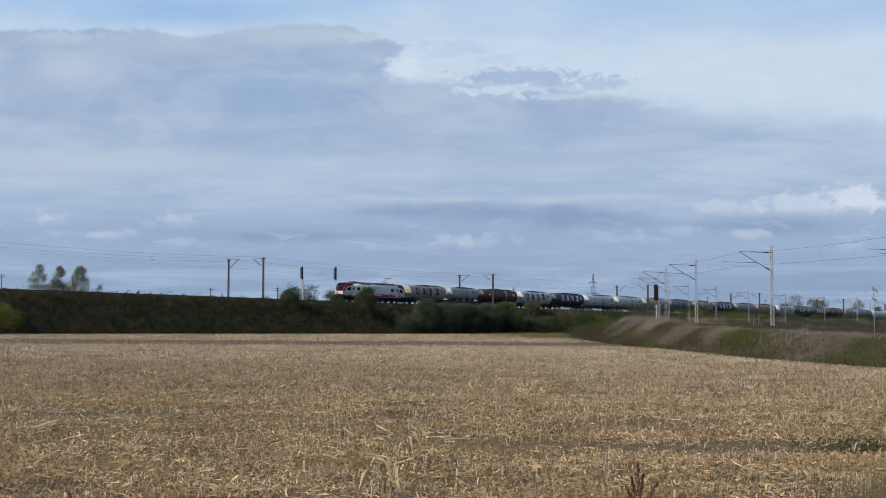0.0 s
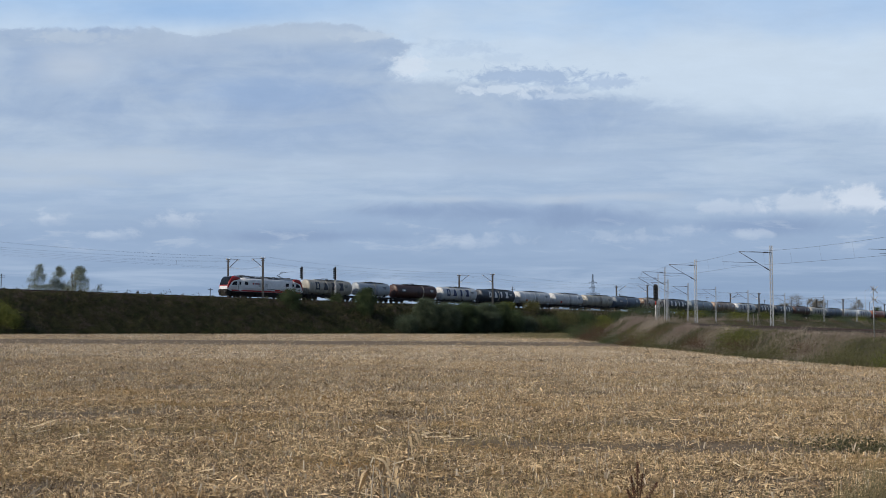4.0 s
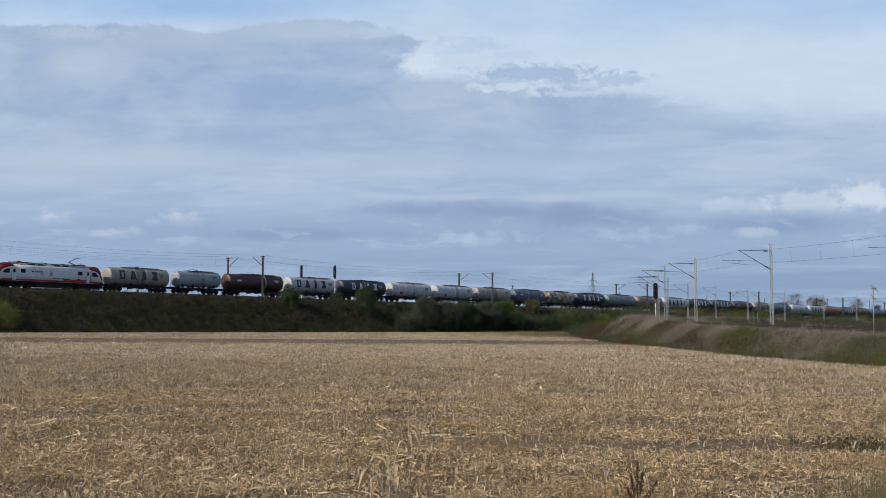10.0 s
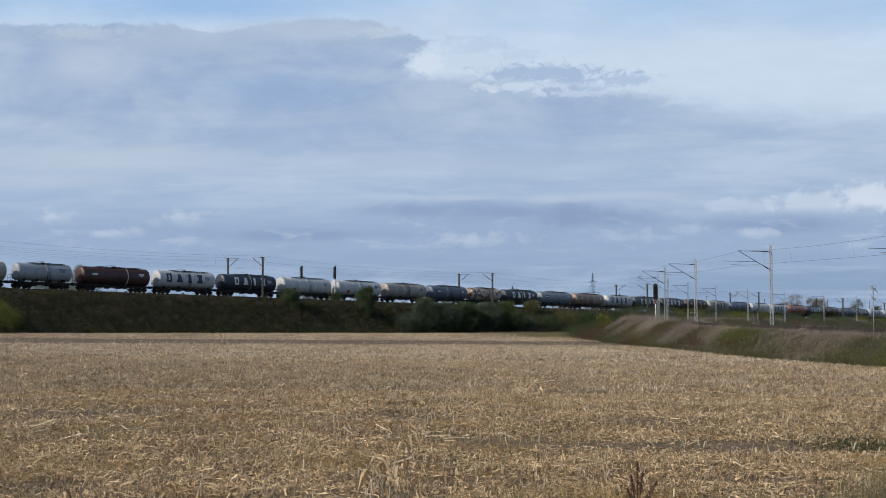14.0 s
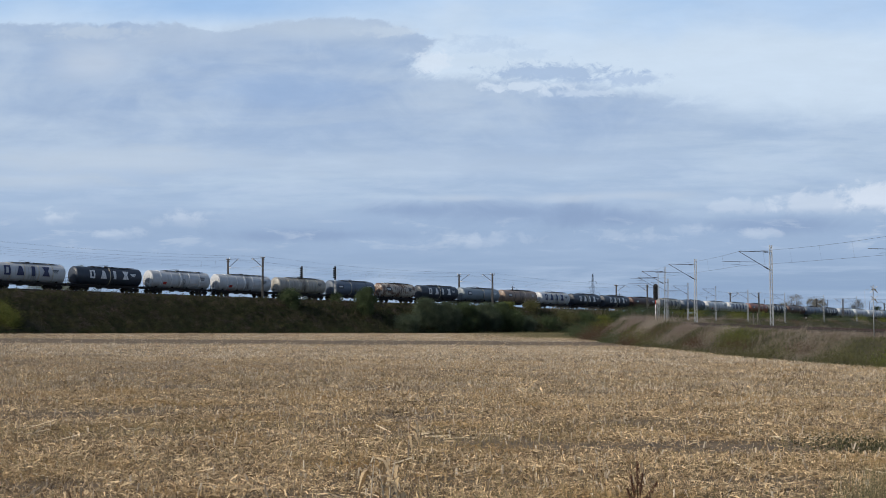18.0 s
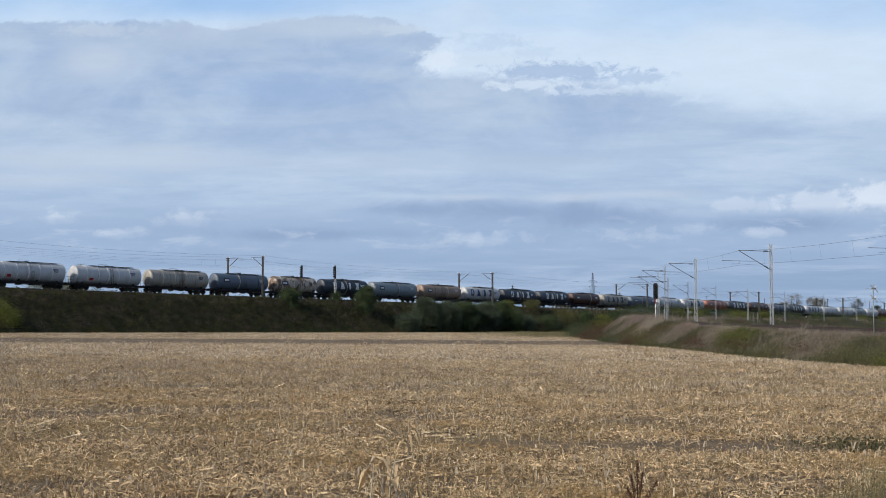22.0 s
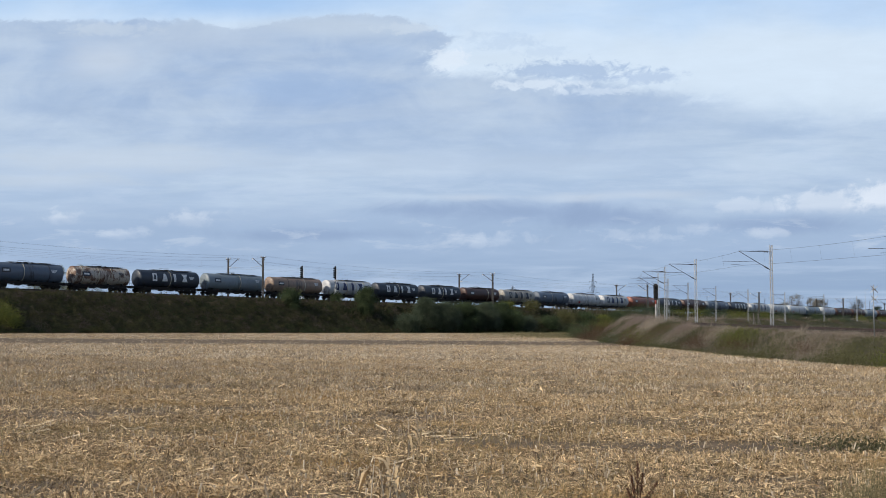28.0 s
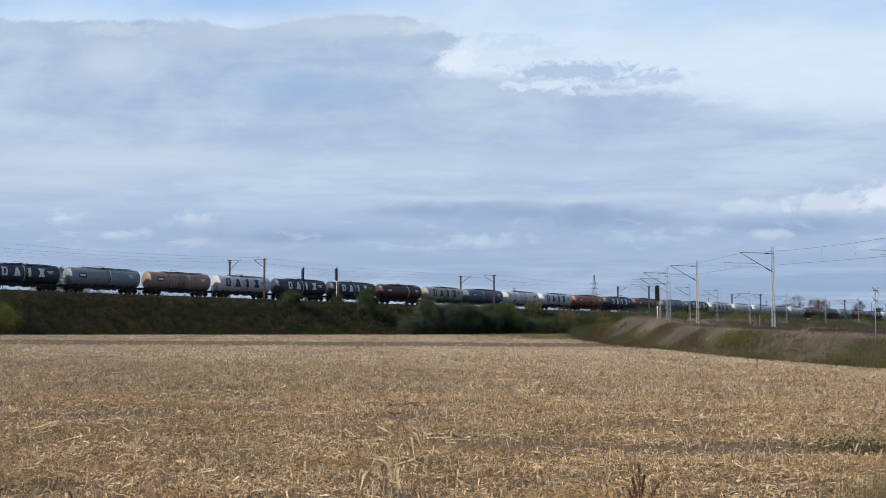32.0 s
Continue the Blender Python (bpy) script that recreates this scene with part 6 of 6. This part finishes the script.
# pale verge grass between the bare strip and the feet of the banks
x_, y_ = rng.normal(22, 6.5, 16000), rng.uniform(190, 262, 16000)
keep = (lumps(x_, y_, 7.0, 5.0) > 0.25) & (x_ < np.interp(y_, [190, 262], [26, 40])) & ((x_ + 235.3) * 0.759 - y_ * 0.6507 > 16.0)
base = np.stack([x_, y_, field_zv(x_, y_)], 1)[keep]
lean = rng.normal(0, 0.1, base.shape)
lean[:, 2] = 0
tagged(new("verge_grass", quads("verge_grass", blades(base, rng.uniform(0.12, 0.5, len(base)) * (0.4 + 1.2 * lumps(base[:, 0], base[:, 1], 3.0, 4.0)), rng.uniform(0.03, 0.06, len(base)), lean, 0.3), VERGE)), "pale green-yellow verge grass at the field's far corner", "grass", kind="stuff")

# bushes and thickets on the low bank: metres along it, metres towards the field
for i, (depth, o, width, height, mat, label) in enumerate((
        (112, 5.5, 3.6, 1.9, BUSH_BRIGHT, "green bush on the grassy low bank"), (110, 7.0, 3.0, 1.4, BUSH_AUTUMN, "red-brown low bush on the grassy low bank"), (119, 7.5, 3.2, 1.3, BUSH_AUTUMN, "red-brown low bush on the grassy low bank"),
        (100, 10.0, 3.4, 1.1, BANK_WEED, "olive weeds at the foot of the low bank"), (92, 10.2, 3.4, 1.2, BANK_WEED, "olive weeds at the foot of the low bank"), (84, 10.0, 3.4, 1.3, BANK_WEED, "olive weeds at the foot of the low bank"),
        (78, 9.6, 2.6, 1.2, BUSH_BRIGHT, "green weeds at the foot of the low bank"), (128, 10.6, 4.0, 1.2, BANK_WEED, "olive weeds at the foot of the low bank"), (140, 10.4, 4.0, 1.3, BUSH_AUTUMN, "brownish thicket at the foot of the low bank"),
        (152, 10.0, 4.0, 1.4, BUSH_GREEN, "dark green thicket at the foot of the low bank"), (150, 7.0, 4.0, 1.3, BUSH_BRIGHT, "green bush on the grassy low bank"), (166, 9.5, 4.6, 1.5, BUSH_AUTUMN, "brownish thicket at the foot of the low bank"),
        (178, 9.0, 4.6, 1.6, BUSH_AUTUMN, "brownish thicket at the foot of the low bank"), (190, 10.5, 5.0, 1.8, BUSH_GREEN, "dark green thicket at the foot of the low bank"), (196, 6.5, 5.0, 1.8, BUSH_AUTUMN, "brownish thicket on the low bank"),
        (206, 10.0, 5.0, 2.4, BUSH_GREEN, "dark green thicket where the banks meet"), (214, 7.0, 5.0, 2.6, BUSH_BRIGHT, "green thicket where the banks meet"), (222, 11.0, 5.5, 2.6, BUSH_GREEN, "dark green thicket where the banks meet"),
        (96, 6.0, 2.6, 0.9, BUSH_AUTUMN, "brown weeds on the grassy low bank"), (88, 7.5, 2.6, 0.9, BANK_WEED, "green weeds on the grassy low bank"))):
    j = next(k for k, q in enumerate(branch_line) if q.y > depth)
    d = (branch_line[j + 1] - branch_line[j - 1]).normalized()
    q = branch_line[j] + Vector((-d.y, d.x, 0)) * o
    q.z = max(branch_line[j].z - 0.75 - max(o - 3.4, 0) / (1.7 * 6.5) * 5.75, field_z(q.x, q.y)) - 0.1
    bush(q, width, height * 0.55, mat, label, int(700 * width * height), 0.06, 500 + i, 5, "bush", "bushes on the low bank", max(9, int(width * 4)))

# trees behind the line: sight line, depth, crown width, height over the field, kind
for view, depth, width, height, count, mat, label in (
        (-0.3515, 300, 9.2, 16.9, 3800, TREE_GREY, "slender wind-blown tree with thin foliage"), (-0.334, 304, 9.6, 16.6, 4000, TREE_GREY, "slender wind-blown tree with thin foliage"),
        (-0.3165, 300, 10.5, 16.5, 4200, TREE_GREY, "slender wind-blown tree with thin foliage"), (-0.2985, 306, 6.0, 11.8, 700, BUSH_GREEN, "small dark tree behind the bank"),
        (-0.372, 310, 3.0, 8.8, 300, BUSH_GREEN, "small dark tree behind the bank"),
        (0.302, 540, 9.0, 13.5, 330, TREE_BARE, "half-bare brownish tree beyond the railway"), (0.293, 545, 7.0, 8.8, 800, TREE_BARE, "round brownish tree beyond the railway"),
        (0.320, 560, 10.0, 11.0, 1800, TREE_BARE, "round brown-green tree beyond the railway"), (0.355, 600, 8.0, 11.0, 450, TREE_BARE, "half-bare tree beyond the railway"),
        (0.372, 600, 6.0, 7.5, 500, BUSH_GREEN, "small green tree beyond the railway")):
    bush(Vector((view * depth, depth, EYE - 4.6)), width, height, mat, label, count * (8 if depth < 400 else 4), 0.085 if depth < 400 else 0.2, int(view * 5000 + 4000), 4, "tree", "trees beyond the railway", 48 if depth > 400 else 170, 0.35 if depth > 400 else 0.30, 0.42 if depth > 400 else 0.25, depth < 400)
for view, off, width, height, mat in ((-0.1145, -11, 4.6, 4.4, BUSH_GREY), (-0.13, -10.5, 4.0, 4.2, BUSH_GREEN), (-0.0965, -10.0, 3.0, 3.4, BUSH_BRIGHT)):
    s = line_s(view, off)
    bush(line(s, off, -0.9), width, height, mat, "green bush on the far side of the tracks", 1200, 0.16, int(view * -7000))

# ---- the near edge of the field ----
def maize_plant(p, seed):
    """A broken standing maize stalk with hanging dry leaves."""
    r = np.random.default_rng(seed)
    w = thing("maize_plant", "broken dry maize stalk with hanging leaves", "maize plant", Matrix.Translation(p), "leftover maize plants")
    hgt = r.uniform(0.6, 0.95)
    part("stalk", Shape().tube([(0, 0, -0.1), (0.02, 0, hgt * 0.5), (r.uniform(-0.1, 0.1), 0, hgt)], [0.014, 0.012, 0.007], 7), STUBBLE, w)
    for i in range(7):
        a, z, ln = r.uniform(0, 6.28), hgt * (0.3 + 0.1 * i), r.uniform(0.22, 0.45)
        s = Shape()
        side = Vector((-math.sin(a), math.cos(a), 0)) * 0.03
        d = Vector((math.cos(a), math.sin(a), 0))
        for t, rise, k in ((0, 0, 0.5), (0.3, 0.10, 1.0), (0.65, 0.06, 0.9), (1.0, -0.18, 0.15)):
            c = d * ln * t + Vector((0, 0, z + rise))
            s.v += [c - side * k, c + side * k + Vector((0, 0, 0.012))]
        for j in range(3):
            s.face([2 * j, 2 * j + 1, 2 * j + 3, 2 * j + 2], 0, True)
        part("leaf", s, STRAW, w)
    return w


for view, depth, seed in ((-0.046, 17.6, 1), (-0.052, 17.2, 2), (-0.038, 18.0, 3), (-0.030, 23.5, 4), (-0.062, 17.0, 5)):
    maize_plant(sight(view, depth, field_z(view * depth, depth)), seed)


def dock_plant(p):
    w = thing("dock_plant", "dark red-brown seeded dock plant", "weed", Matrix.Translation(p))
    r = np.random.default_rng(3)
    for i, (dx, hgt) in enumerate(((0, 0.78), (0.08, 0.60), (-0.10, 0.56), (0.30, 0.46), (-0.16, 0.36))):
        part("stem", Shape().tube([(0, 0, -0.05), (dx * 0.6, 0, hgt * 0.5), (dx, 0, hgt)], [0.008, 0.006, 0.003], 5), BUSH_AUTUMN, w)
        t = r.uniform(0.45, 1.0, 260)
        c = np.stack([dx * t, np.zeros(260), hgt * t], 1) + r.normal(0, 1, (260, 3)) * (0.028 * (1.25 - t))[:, None]
        tagged(part("seed_head", quads("seed_head", leaves(c, r.uniform(0.008, 0.018, 260)), SEEDS), SEEDS, w), kind="stuff")


SEEDS = leaf_stuff("dock_seeds", (0.09, 0.042, 0.028), (0.22, 0.115, 0.075), None, 3.0)
dock_plant(sight(0.1655, 17.9, field_z(3, 18)))

# weeds: a green patch in a wheel rut that stands in for shade, and a fringe close to the camera
# the first 13000 leaves are crowded to darken the ground like shade
x = np.concatenate([rng.normal(11.2, 1.3, 13000), rng.normal(4.2, 1.5, 700), rng.uniform(4.6, 7.6, 4000)])
y = np.concatenate([rng.normal(27.0, 0.9, 13000), rng.normal(23.6, 0.35, 700), rng.normal(16.4, 0.7, 4000)])
h = np.concatenate([rng.uniform(0.03, 0.30, 13000), rng.uniform(0.02, 0.10, 700), rng.uniform(0.05, 0.45, 4000)])
keep = (lumps(x, y * 2, 1.2, 3.0) > 0.36) & (x < 0.45 * y)
centre = np.stack([x, y, field_zv(x, y) + h * rng.random(len(x))], 1)[keep]
tagged(new("field_weeds", quads("field_weeds", leaves(centre, rng.uniform(0.012, 0.045, len(centre))), WEED)), "low green weeds growing in the stubble, massed in one patch to stand in for shade", "weeds", kind="stuff")
# thin tall weeds that lean over the near edge: stems, side shoots and small leaves
x = np.concatenate([rng.uniform(5.0, 7.0, 1500), rng.uniform(0.6, 2.4, 150), rng.uniform(2.6, 5.0, 160)])
y = np.concatenate([rng.normal(15.9, 0.45, 1500), rng.normal(16.2, 0.3, 310)])
tall = np.concatenate([rng.uniform(0.4, 1.1, 1500) * np.clip((x[:1500] - 4.4) / 1.4, 0.5, 1.0), rng.uniform(0.3, 0.68, 310)])
base = np.stack([x, y, field_zv(x, y)], 1)
lean = rng.normal(0, 0.10, base.shape)
lean[:, 2] = 0
shoot = rng.integers(0, len(base), 2600)
at = rng.uniform(0.35, 0.95, 2600)
start = base[shoot] + lean[shoot] * at[:, None] + np.stack([np.zeros(2600), np.zeros(2600), tall[shoot] * at], 1)
way_ = rng.normal(0, 0.06, start.shape)
way_[:, 2] = 0
stems = np.concatenate([blades(base, tall, rng.uniform(0.004, 0.009, len(base)), lean, 0.4), blades(start, rng.uniform(0.03, 0.13, 2600), rng.uniform(0.003, 0.006, 2600), way_, 0.5)])
tagged(new("weed_stems", quads("weed_stems", stems, VERGE)), "thin dry weed stems at the field's edge", "weeds", kind="stuff")
pick = rng.integers(0, 2600, 6500)
centre = start[pick] + rng.normal(0, 0.035, (6500, 3))
tagged(new("weed_leaves", quads("weed_leaves", leaves(centre, rng.uniform(0.006, 0.018, 6500)), WEED)), "small green-brown leaves on the thin weeds", "weeds", kind="stuff")


# ---- what moves ----
def motions():
    for ob, mid in running:
        walk(ob, [(t, on_rails(mid - run)) for t, run in RUN])
    # the wheels of the wagons that come near roll with the train: one row for each fifteenth of a second
    times = [i / 15 for i in range(481)]
    runs = [np.interp(t, [row[0] for row in RUN], [row[1] for row in RUN]) for t in times]
    for ob in WHEELS[:94]:
        at = ob.matrix_basis.translation.copy()
        walk(ob, [(t, Matrix.Translation(at) @ Matrix.Rotation(-run / at.z, 4, "Y")) for t, run in zip(times, runs)])
    walk(clouds, [(0, pose(0, 0, EYE)), (32, pose(33.5, -22.0, EYE))])


motions()
